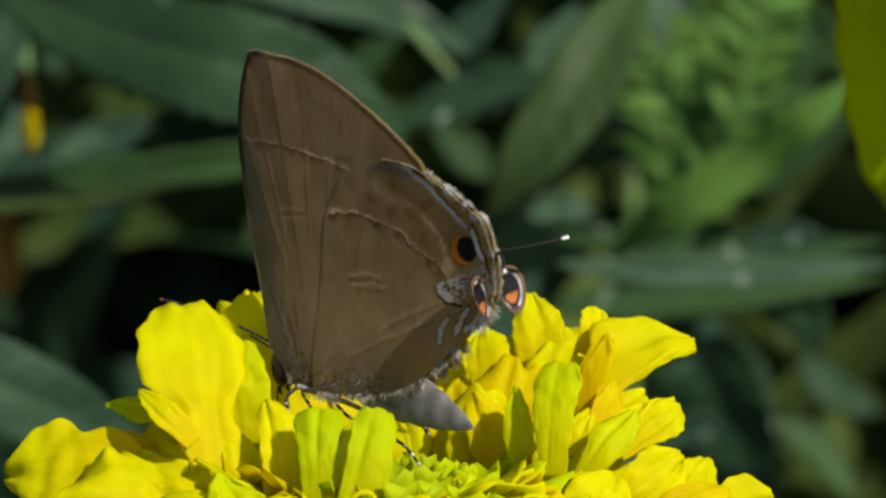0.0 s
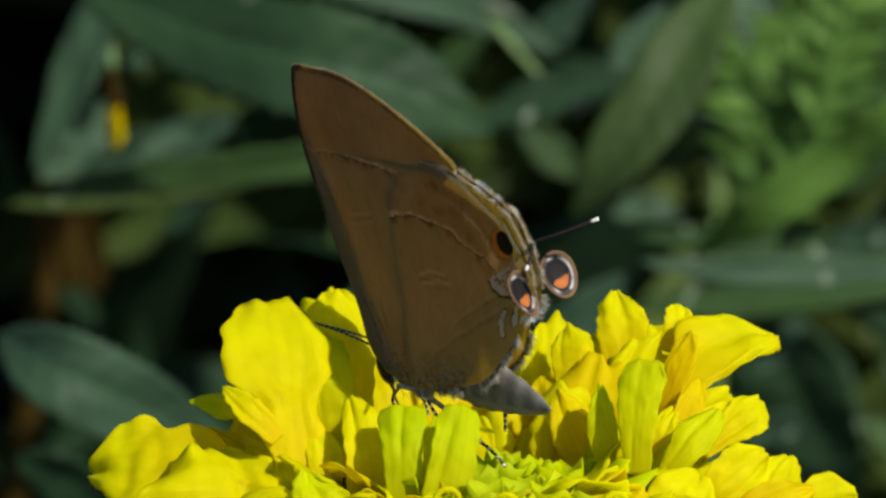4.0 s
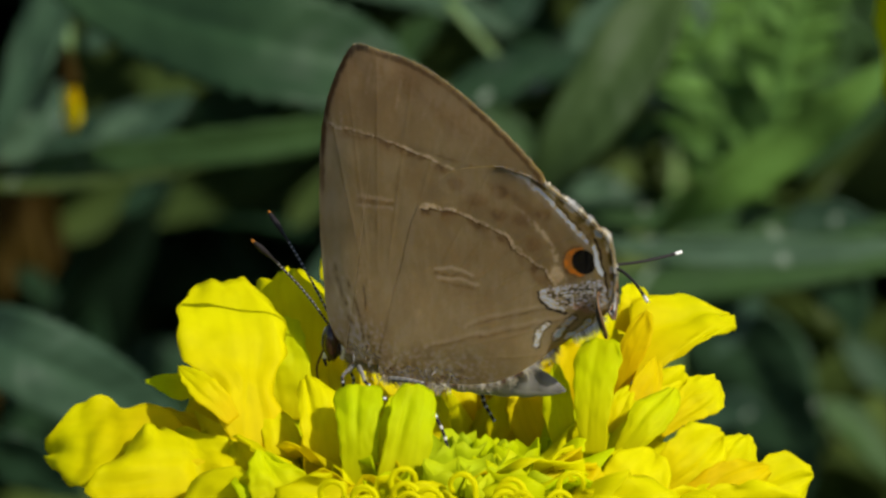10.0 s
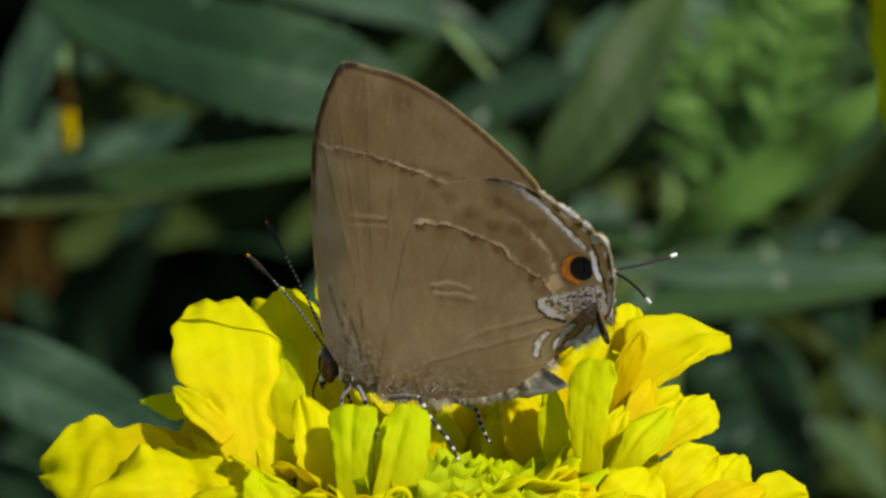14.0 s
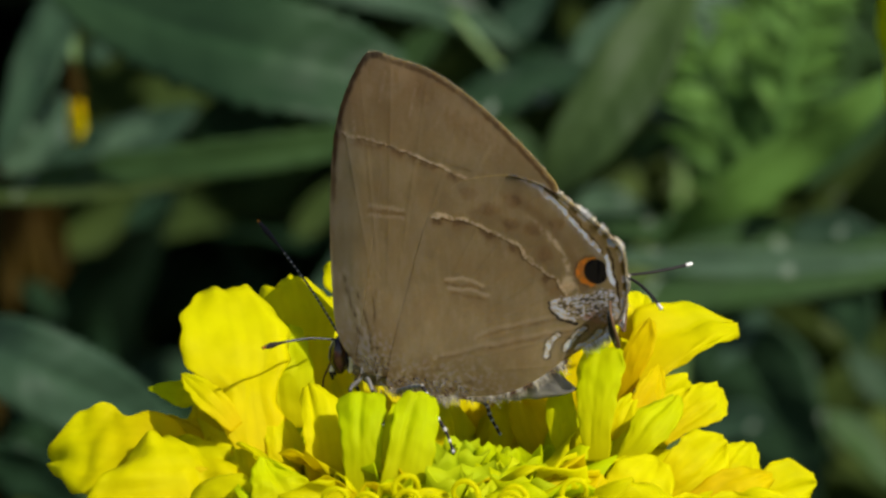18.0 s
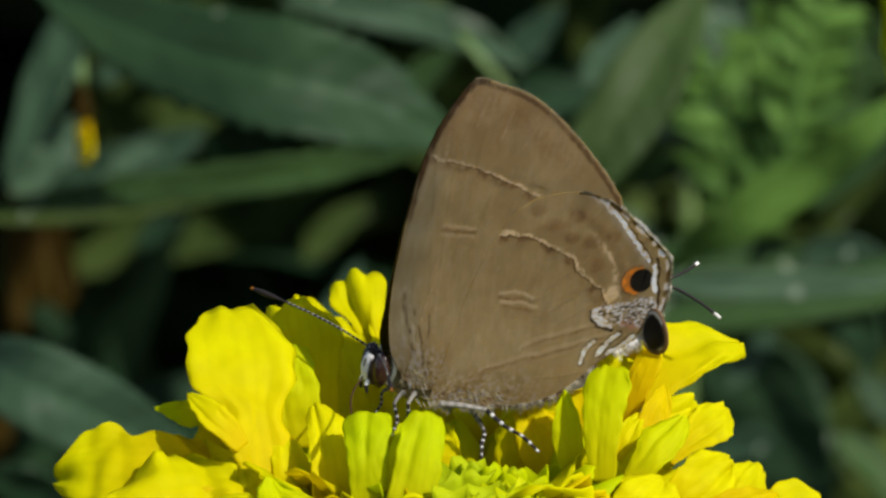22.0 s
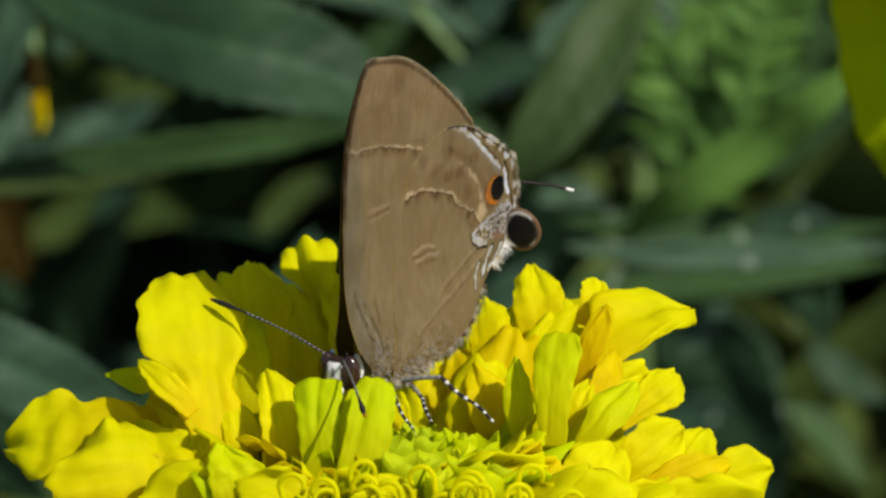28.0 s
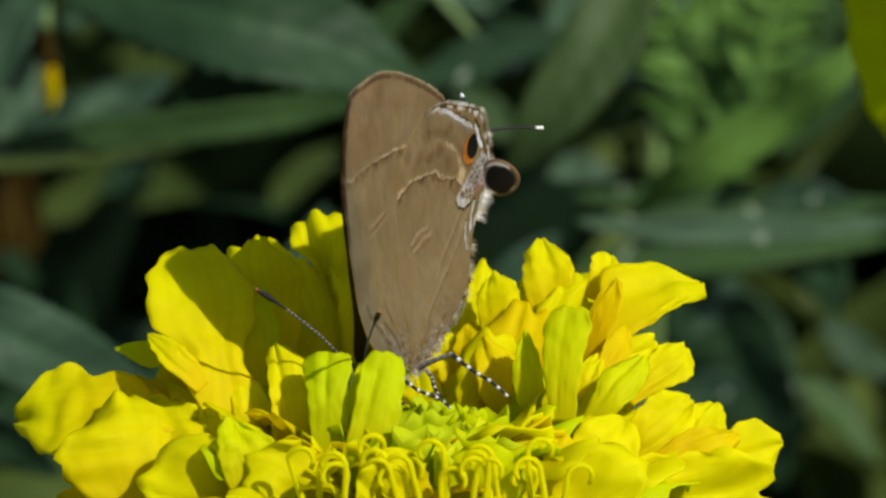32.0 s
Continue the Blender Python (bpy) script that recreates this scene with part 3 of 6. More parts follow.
petal(bloom, (6.3, -11.6, 0.0), (5.8, -7.0, 1.0), 1.7, LEMON, turn=-8, bow=0.5, cup=0.4, ruffle=0.45, blunt=0.1, frill=0.35, rows=28, left=(0.5, 0.7, 0.8, 0.9, 0.8, 0.6, 0.4, 0.1), right=(0.5, 0.6, 0.8, 0.8, 0.8, 0.7, 0.5, 0.2), seed=52)
petal(bloom, (5.4, -12.2, 3.0), (3.6, -7.4, 4.0), 2.8, GOLD, turn=12, bow=0.5, cup=0.15, ruffle=0.45, blunt=0.1, frill=0.35, rows=28, left=(0.9, 1.1, 1.3, 1.4, 1.3, 1.1, 0.9, 0.4), right=(0.9, 1.1, 1.3, 1.4, 1.3, 1.1, 0.9, 0.4), seed=607)
petal(bloom, (9.1, -12.9, -2.0), (12.4, -8.4, -1.0), 2.2, LEMON, turn=-18, bow=0.9, cup=0.4, ruffle=0.45, blunt=0.1, frill=0.35, rows=28, left=(0.5, 0.6, 0.8, 0.9, 1.1, 1.1, 0.9, 0.5), right=(0.5, 0.6, 0.8, 0.9, 1.1, 1.1, 0.9, 0.5), seed=59)
petal(bloom, (11.5, -10.8, 1.0), (14.8, -7.8, 3.0), 2.5, YELLOW, turn=-14, bow=0.5, cup=0.15, ruffle=0.45, blunt=0.1, frill=0.35, rows=28, left=(0.3, 0.4, 0.6, 0.7, 0.8, 0.9, 0.9, 0.4), right=(0.5, 0.7, 0.9, 1.2, 1.4, 1.6, 1.4, 0.8), seed=60)
petal(bloom, (9.4, -9.1, 2.0), (13.3, -7.8, 3.0), 1.4, YELLOW, turn=-8, bow=0.5, cup=0.15, ruffle=0.45, blunt=0.1, frill=0.35, rows=28, left=(0.4, 0.6, 0.6, 0.7, 0.7, 0.6, 0.6, 0.3), right=(0.4, 0.6, 0.6, 0.7, 0.7, 0.6, 0.6, 0.3), seed=608)
petal(bloom, (10.8, -14.1, -2.0), (15.1, -10.8, -1.0), 3.2, YELLOW, turn=6, bow=0.8, cup=0.15, ruffle=0.45, blunt=0.1, frill=0.35, rows=28, left=(0.6, 0.9, 1.2, 1.5, 1.7, 1.7, 1.4, 0.6), right=(0.6, 0.9, 1.2, 1.4, 1.5, 1.4, 1.2, 0.5), seed=61)
petal(bloom, (13.9, -14.5, -1.0), (16.5, -11.0, 1.0), 2.5, YELLOW, turn=-6, bow=0.5, cup=0.15, ruffle=0.45, blunt=0.1, frill=0.35, rows=28, left=(0.6, 0.8, 0.9, 1.0, 1.1, 1.1, 0.9, 0.6), right=(0.6, 0.9, 1.1, 1.2, 1.4, 1.4, 1.1, 0.7), seed=62)
petal(bloom, (14.5, -15.7, -1.0), (20.2, -13.2, 1.0), 3.5, YELLOW, turn=6, bow=0.5, cup=0.15, ruffle=0.45, blunt=0.1, frill=0.35, rows=28, left=(0.9, 1.2, 1.6, 1.8, 2.0, 2.1, 1.9, 0.8), right=(0.9, 1.2, 1.4, 1.4, 1.4, 1.4, 1.1, 0.5), seed=63)
petal(bloom, (12.3, -15.2, -3.0), (17.6, -12.7, -2.0), 2.6, GOLD, turn=-10, bow=0.5, cup=0.15, ruffle=0.45, blunt=0.1, frill=0.35, rows=28, left=(0.6, 0.9, 1.1, 1.3, 1.4, 1.2, 1.0, 0.4), right=(0.6, 0.9, 1.1, 1.2, 1.2, 1.1, 0.9, 0.4), seed=64)
petal(bloom, (8.6, -16.3, -4.0), (11.4, -11.8, -3.0), 3.6, YELLOW, turn=-6, bow=0.9, cup=0.15, ruffle=0.45, blunt=0.1, frill=0.35, rows=28, left=(1.2, 1.6, 1.7, 1.9, 1.9, 1.9, 1.6, 0.9), right=(1.2, 1.5, 1.6, 1.7, 1.7, 1.7, 1.4, 0.8), seed=65)
petal(bloom, (5.5, -16.1, -5.0), (8.2, -12.7, -5.0), 3.0, GOLD, turn=8, bow=0.5, cup=0.15, ruffle=0.45, blunt=0.1, frill=0.35, rows=28, left=(0.9, 1.1, 1.3, 1.4, 1.5, 1.4, 1.1, 0.6), right=(0.9, 1.1, 1.3, 1.4, 1.5, 1.4, 1.1, 0.6), seed=66)
petal(bloom, (6.7, -13.7, -1.0), (9.2, -10.9, 0.0), 1.4, LEMON, turn=15, bow=0.5, cup=0.15, ruffle=0.45, blunt=0.1, frill=0.35, rows=28, left=(0.4, 0.5, 0.6, 0.7, 0.7, 0.6, 0.5, 0.2), right=(0.4, 0.5, 0.6, 0.7, 0.7, 0.6, 0.5, 0.2), seed=609)
petal(bloom, (-8.4, -10.1, 10.0), (-9.1, -1.8, 12.0), 4.2, YELLOW, turn=14, bow=0.5, cup=0.3, ruffle=0.45, blunt=0.1, frill=0.35, rows=28, left=(1.3, 1.6, 1.9, 2.1, 2.1, 1.8, 2.0, 0.6), right=(1.3, 1.6, 1.8, 1.9, 2.1, 2.2, 1.7, 0.5), seed=13)
petal(bloom, (-4.5, -13.2, 6.0), (-9.7, -2.1, 11.0), 3.9, YELLOW, turn=24, bow=1, cup=0.3, ruffle=0.7, seed=11)
petal(bloom, (-3.9, -13.3, 8.0), (-6.3, -3.0, 13.0), 3.2, YELLOW, turn=14, bow=0.5, ruffle=0.6, seed=12)
petal(bloom, (-3.0, -13.0, 9.0), (-3.7, -2.5, 13.0), 3.1, YELLOW, turn=25, bow=0.5, cup=0.4, ruffle=0.7, seed=14)
petal(bloom, (-1.4, -13.0, 10.0), (-2.0, -3.8, 14.0), 4.7, YELLOW, seed=15)
petal(bloom, (0.5, -13.0, 10.0), (1.2, -3.8, 14.0), 4.7, YELLOW, seed=16)
petal(bloom, (2.1, -13.3, 9.0), (3.9, -3.4, 12.0), 3.7, YELLOW, turn=15, ruffle=0.8, seed=17)
petal(bloom, (-7.1, -14.5, 5.0), (-14.3, -8.6, 5.0), 4.7, GOLD, turn=20, ruffle=0.4, seed=23)
petal(bloom, (-8.3, -14.4, 3.0), (-16.2, -10.4, 4.0), 4.3, GOLD, turn=38, ruffle=0.5, seed=26)
petal(bloom, (-7.0, -16.3, 2.0), (-13.8, -11.6, 3.0), 5.1, GOLD, turn=20, ruffle=0.4, seed=92)
petal(bloom, (-2.6, -17.7, -4.0), (-19.4, -14.7, -3.0), 6.6, GOLD, turn=10, ruffle=0.6, seed=71)
petal(bloom, (-4.5, -17.3, -6.0), (-14.9, -15.1, -7.0), 5.9, YELLOW, turn=-15, cup=0.3, ruffle=0.8, seed=72)
petal(bloom, (-2.6, -17.2, -8.0), (-9.4, -14.4, -9.0), 4.7, YELLOW, turn=5, cup=0.3, ruffle=0.7, seed=73)
petal(bloom, (3.6, -17.3, -6.0), (12.2, -15.1, -8.0), 5.5, YELLOW, turn=5, cup=0.3, ruffle=0.7, seed=74)
petal(bloom, (3.6, -17.4, -4.0), (19.5, -15.8, -3.0), 5.5, YELLOW, turn=5, cup=0.2, ruffle=0.8, seed=75)
petal(bloom, (0.5, -17.2, -9.0), (-2.6, -14.5, -13.0), 4.7, YELLOW, turn=5, cup=0.4, ruffle=0.6, seed=76)
petal(bloom, (0.5, -17.2, -9.0), (5.4, -14.1, -11.0), 4.3, LEMON, turn=5, cup=0.4, ruffle=0.5, seed=77)

petal(bloom, (-4.2, -8.9, 11.0), (-5.8, -0.4, 14.0), 3.7, YELLOW, turn=-5, bow=0.3, cup=0.2, ruffle=0.8, blunt=0.1, frill=0.6, left=(0.4, 0.4, 0.4, 0.4, 0.5, 1.1, 1.8, 1.8), right=(0.6, 0.6, 0.7, 0.8, 0.9, 1.1, 1.4, 1.4), seed=13)
petal(bloom, (3.6, -14.4, 3.0), (6.0, -5.5, 6.0), 4.3, GOLD, turn=-20, cup=0.6, bow=0.6, ruffle=0.5, seed=53)
petal(bloom, (3.0, -13.8, 4.0), (4.4, -7.1, 4.0), 3.5, YELLOW, turn=10, cup=0.6, ruffle=0.5, blunt=0.4, seed=54)
petal(bloom, (4.6, -13.8, 5.0), (9.2, -4.6, 7.0), 3.5, YELLOW, turn=20, cup=0.5, ruffle=0.6, seed=55)
petal(bloom, (6.1, -14.7, 2.0), (13.5, -7.8, 3.0), 3.7, YELLOW, turn=35, cup=0.5, ruffle=0.6, seed=58)

# filler petals that pack the dome from within
rng = np.random.default_rng(5)
for k in range(110):
    a = rng.uniform(0, 2 * math.pi)
    tilt = rng.uniform(0.6, 1.25)
    reach = rng.uniform(8.5, 12.5) + 5.0 * max(0.0, tilt - 0.6)
    way = Vector((math.cos(a) * math.sin(tilt), math.sin(a) * math.sin(tilt), math.cos(tilt) * 0.8))
    root = Vector((way.x * 3.0, way.y * 3.0, 0)) * MM + spot(-0.8, -17.0, 2)
    end = root + way * reach * MM
    me = petal_mesh("petal", np.array(root), np.array(root) + np.array(end - root) / MM, rng.uniform(3.6, 5.5), turn=rng.uniform(-30, 30), cup=0.5,
                    ruffle=0.7, face=np.array(Vector((-way.x, -way.y, 0.6))), seed=200 + k, rows=10, cols=9)
    ob = part("petal", me, (YELLOW, YELLOW, GOLD, LEMON)[k % 4], bloom)
    ob.location = root - bloom.location


# small frilled florets that stand over the disc
q = np.random.default_rng(77)
for k in range(40):
    d = q.uniform(-9.5, 3.5)
    u = q.uniform(-2.6, 6.4)
    top = -11.25 + 0.24 * min(d, 0) + q.uniform(-0.5, 0.35)
    petal(bloom, (u * 0.9, top - q.uniform(2.6, 4.2), d), (u + q.uniform(-0.5, 0.7), top, d + q.uniform(-0.6, 0.8)), q.uniform(1.2, 2.0), (FLORET, LEMON, LEMON)[k % 3], turn=q.uniform(-45, 45), cup=0.8,
          ruffle=0.6, blunt=0.15, frill=0.8, waist=0.6, rows=14, cols=11, seed=700 + k)


# disc florets: greenish tubes with curled yellow styles
def floret(u, v, d, lean, tall, seed):
    q = np.random.default_rng(seed)
    root = spot(u, v, d)
    top = Vector((math.sin(lean) * tall, q.uniform(-0.3, 0.3) * tall * 0.5, math.cos(lean) * tall))
    n, m = 9, 13
    grid = np.zeros((n, m, 3))
    side = Vector((math.cos(lean), 0, -math.sin(lean)))
    for i in range(n):
        s = i / (n - 1)
        for j in range(m):
            w = 2 * math.pi * j / (m - 1)
            r = (0.45 + 0.80 * s ** 1.4) * (1 + 0.14 * s ** 3 * math.sin(5 * w + seed))
            p = top * s * (1 + 0.07 * s * math.sin(5 * w + seed)) + side * r * math.cos(w) + Vector((0, 1, 0)) * r * math.sin(w)
            grid[i, j] = np.array(root) + np.array(p) * MM
    ob = part("disc_floret", sheet("disc_floret", grid, None, 0.0001, root), (FLORET, LEMON)[seed % 2], bloom)
    ob.location = root - bloom.location


def style(u, v, d, lean, tall, roll, seed):
    """A thin style that forks over into a curl."""
    root = spot(u, v, d)
    line = []
    for i in range(22):
        s = i / 21
        if s < 0.55:
            p = Vector((math.sin(lean), 0, math.cos(lean))) * tall * s / 0.55
        else:
            w = (s - 0.55) / 0.45 * 3.7
            r = 0.85 * (1 - 0.25 * (s - 0.55) / 0.45)
            e = Vector((math.sin(lean), 0, math.cos(lean))) * tall
            p = e + Vector((roll * r * (1 - math.cos(w)), 0.12 * w * (1 if seed % 2 else -1), r * math.sin(w)))
        line.append(np.array(p) * MM)
    ob = part("style", tube("style", line, np.linspace(0.20, 0.14, 22) * MM, 7), YELLOW, bloom)
    ob.location = root - bloom.location


q = np.random.default_rng(9)
for k in range(17):
    u = q.uniform(-3.2, 5.5)
    d = q.uniform(-9.0, 2.5)
    floret(u, -17.2 + q.uniform(0, 1.4) + 0.16 * d, d, q.uniform(-0.25, 0.3), q.uniform(3.6, 5.2), 300 + k)
for k in range(20):
    u = -6.0 + 13.5 * k / 19 + q.uniform(-0.3, 0.3)
    d = q.uniform(-13.0, -10.0)
    style(u, -17.4 + q.uniform(-0.4, 0.8), d, q.uniform(-0.35, 0.35), q.uniform(2.2, 3.6), 1 if q.uniform() > 0.5 else -1, k)


# cup of bracts under the bloom, and its stem
def bract_cup():
    n, m = 16, 33
    grid = np.zeros((n, m, 3))
    foot = spot(-0.8, -31, 5)
    for i in range(n):
        s = i / (n - 1)
        for j in range(m):
            w = 2 * math.pi * j / (m - 1)
            r = (2.2 + 4.8 * s ** 0.6) * (1 + 0.03 * math.cos(8 * w))
            grid[i, j] = np.array(foot) + np.array((r * math.cos(w), r * math.sin(w), 15 * s + 1.2 * s ** 4 * math.cos(8 * w))) * MM
    ob = part("bract_cup", sheet("bract_cup", grid, None, 0.0004, foot), STEM, bloom, "green ribbed cup of bracts")
    ob.location = foot - bloom.location


bract_cup()
foot = spot(-0.8, -31, 5)
line = bend([foot, foot + Vector((0.004, 0.006, -0.09)), Vector((foot.x + 0.002, foot.y + 0.010, 0.15)), Vector((foot.x - 0.004, foot.y + 0.008, -0.01))], 30) - np.array(foot)
part("stem", tube("stem", line, np.linspace(0.0021, 0.0034, 30), 10), STEM, bloom, "ribbed green stem").location = foot - bloom.location

# ---- the butterfly: millimetres, x to the tail, z up, y across ----
fly = thing("butterfly", (0, 0, 0.394), "brown hairstreak-like butterfly with closed wings and orange-ringed eyespot", "butterfly")
BROWN, PALE, DARK, WHITE = np.array((0.232, 0.190, 0.110)), np.array((0.46, 0.41, 0.30)), np.array((0.075, 0.042, 0.020)), np.array((0.70, 0.68, 0.64))
ORANGE, BLACK, GREY = np.array((0.60, 0.215, 0.014)), np.array((0.010, 0.008, 0.008)), np.array((0.30, 0.30, 0.32))
BRIGHT, DUST = np.array((0.92, 0.96, 1.05)), np.array((0.24, 0.225, 0.20))


def near_line(x, z, pts):
    """Distance from points to a polyline, and the side of it (positive above)."""
    best = np.full(x.shape, 1e9)
    up = np.zeros(x.shape)
    for (ax, az), (bx, bz) in zip(pts, pts[1:]):
        lx, lz = bx - ax, bz - az
        f = np.clip(((x - ax) * lx + (z - az) * lz) / (lx * lx + lz * lz), 0, 1)
        dx, dz = x - ax - f * lx, z - az - f * lz
        d = np.hypot(dx, dz)
        s = np.sign(lx * dz - lz * dx)
        up = np.where(d < best, s, up)
        best = np.minimum(best, d)
    return best, up


def paint(col, mask, colour):
    m = np.clip(mask, 0, 1)[..., None]
    return col * (1 - m) + np.asarray(colour) * m


def soft(d, w):
    return np.clip(1.5 - d / w, 0, 1)


def rim_distance(x, z, outline):
    d = np.full(x.shape, 1e9)
    for (ax, az), (bx, bz) in zip(outline, outline[1:]):
        lx, lz = bx - ax, bz - az
        f = np.clip(((x - ax) * lx + (z - az) * lz) / (lx * lx + lz * lz + 1e-9), 0, 1)
        d = np.minimum(d, np.hypot(x - ax - f * lx, z - az - f * lz))
    return d


wob = lambda x, z, s: np.vectorize(lambda a, b: noise.noise(Vector((a * s, b * s, 3.7))))(x, z)


def ink(d, half, blur=0.08):
    """A crisp stroke of a given half width."""
    return np.clip((half - d) / blur + 0.5, 0, 1)


def blotch(x, z, spots, blur=0.35):
    m = np.zeros(x.shape)
    for cx, cz, rx, rz in spots:
        m = np.maximum(m, np.clip((1 - np.hypot((x - cx) / rx, (z - cz) / rz)) / blur, 0, 1))
    return m


def fore_paint(x, z, edge):
    col = np.broadcast_to(BROWN, x.shape + (3,)).copy()
    j = wob(x, z, 1.6) * 0.16 + wob(x, z, 5.0) * 0.07
    fine = wob(x, z, 4.5)
    warm = np.clip((z - 12) / 8, 0, 1) * 0.4
    col = paint(col, warm, (0.275, 0.172, 0.112))
    d, up = near_line(x, z + j, [(-3.5, 13.3), (-1.8, 13.1), (0.1, 12.6), (1.7, 12.0), (3.6, 11.1), (5.2, 10.2)])
    col = paint(col, ink(d, 0.42, 0.35) * (up < 0) * np.clip(0.6 + 1.5 * wob(x, z, 2.0), 0.1, 0.8), DARK * 1.8)
    col = paint(col, ink(d, 0.09) * (up < 0) * 0.6, DARK * 1.2)
    col = paint(col, ink(np.abs(d - 0.08), 0.08) * (up >= 0) * np.clip(0.6 + 1.6 * fine, 0.05, 0.85), PALE * 1.25)
    for zz, c, wd in ((9.35, PALE * 1.05, 0.09), (9.10, DARK * 1.9, 0.13), (8.84, PALE, 0.08)):
        d, up = near_line(x, z + j * 0.8, [(-1.95, zz), (-0.05, zz - 0.08)])
        col = paint(col, ink(d, wd, 0.12) * 0.6, c)
    d, up = near_line(x, z + j, [(-1.6, 16.9), (0.5, 16.2), (3.0, 14.6), (5.5, 12.6)])
    col = paint(col, soft(d, 0.5) * np.clip(0.6 + 2 * fine, 0, 1) * 0.35, DARK * 1.8)
    rise = np.clip((z - 5) / 7, 0, 1)
    outer = np.maximum(np.clip((x + z - 17.9) / 0.5, 0, 1), np.clip((z - 16.0) / 0.6, 0, 1) * (x > -2.2))
    col = paint(col, ink(edge + 0.05 * fine, 0.40, 0.12) * outer * 0.85, DARK * 1.5)
    col = paint(col, ink(edge + 0.06 * fine, 0.13, 0.10) * outer * 0.8, PALE * 0.55)
    col = paint(col, ink(edge + 0.05 * fine, 0.30, 0.2) * (x < -1.2) * rise, DARK * 0.7)
    for a, b in (((-1.0, 17.2), (-1.35, 15.4)), ((0.7, 16.6), (0.3, 14.6)), ((2.4, 15.6), (1.8, 14.2)), ((-2.9, 15.0), (-2.8, 13.6))):
        d, up = near_line(x, z + 0 * j, [a, b])
        col = paint(col, soft(d, 0.07) * np.clip(fine * 2, 0, 0.3), PALE)
        col = paint(col, soft(np.abs(d - 0.2), 0.10) * 0.2, DARK * 1.5)
    # dark streaks and dust at the foot of the wing
    for pts, w in (([(-3.40, 5.17), (-3.01, 3.72), (-2.49, 2.28), (-1.92, 1.00)], 0.10), ([(-1.68, 5.26), (-1.58, 2.33), (-1.22, 0.45)], 0.06), ([(-2.63, 4.23), (-1.86, 2.31), (-1.66, 1.02)], 0.07)):
        d, up = near_line(x + 0.6 * j, z, pts)
        col = paint(col, ink(d, w, 0.2) * np.clip(0.7 + 2.2 * wob(x, z, 2.2), 0, 1) * 0.85, DARK * 0.9)
        col = paint(col, ink(np.abs(d - 0.28), 0.10, 0.15) * np.clip(0.3 + 2 * fine, 0, 1) * 0.4, PALE * 0.9)
    foot = np.clip((3.0 - z) / 2.5, 0, 1)
    col = paint(col, foot * np.clip(fine * 2.5 - 0.35, 0, 0.75), GREY * 1.2)
    col = paint(col, foot * np.clip(-fine * 2.5 - 0.35, 0, 0.75), DARK * 1.3)
    return col


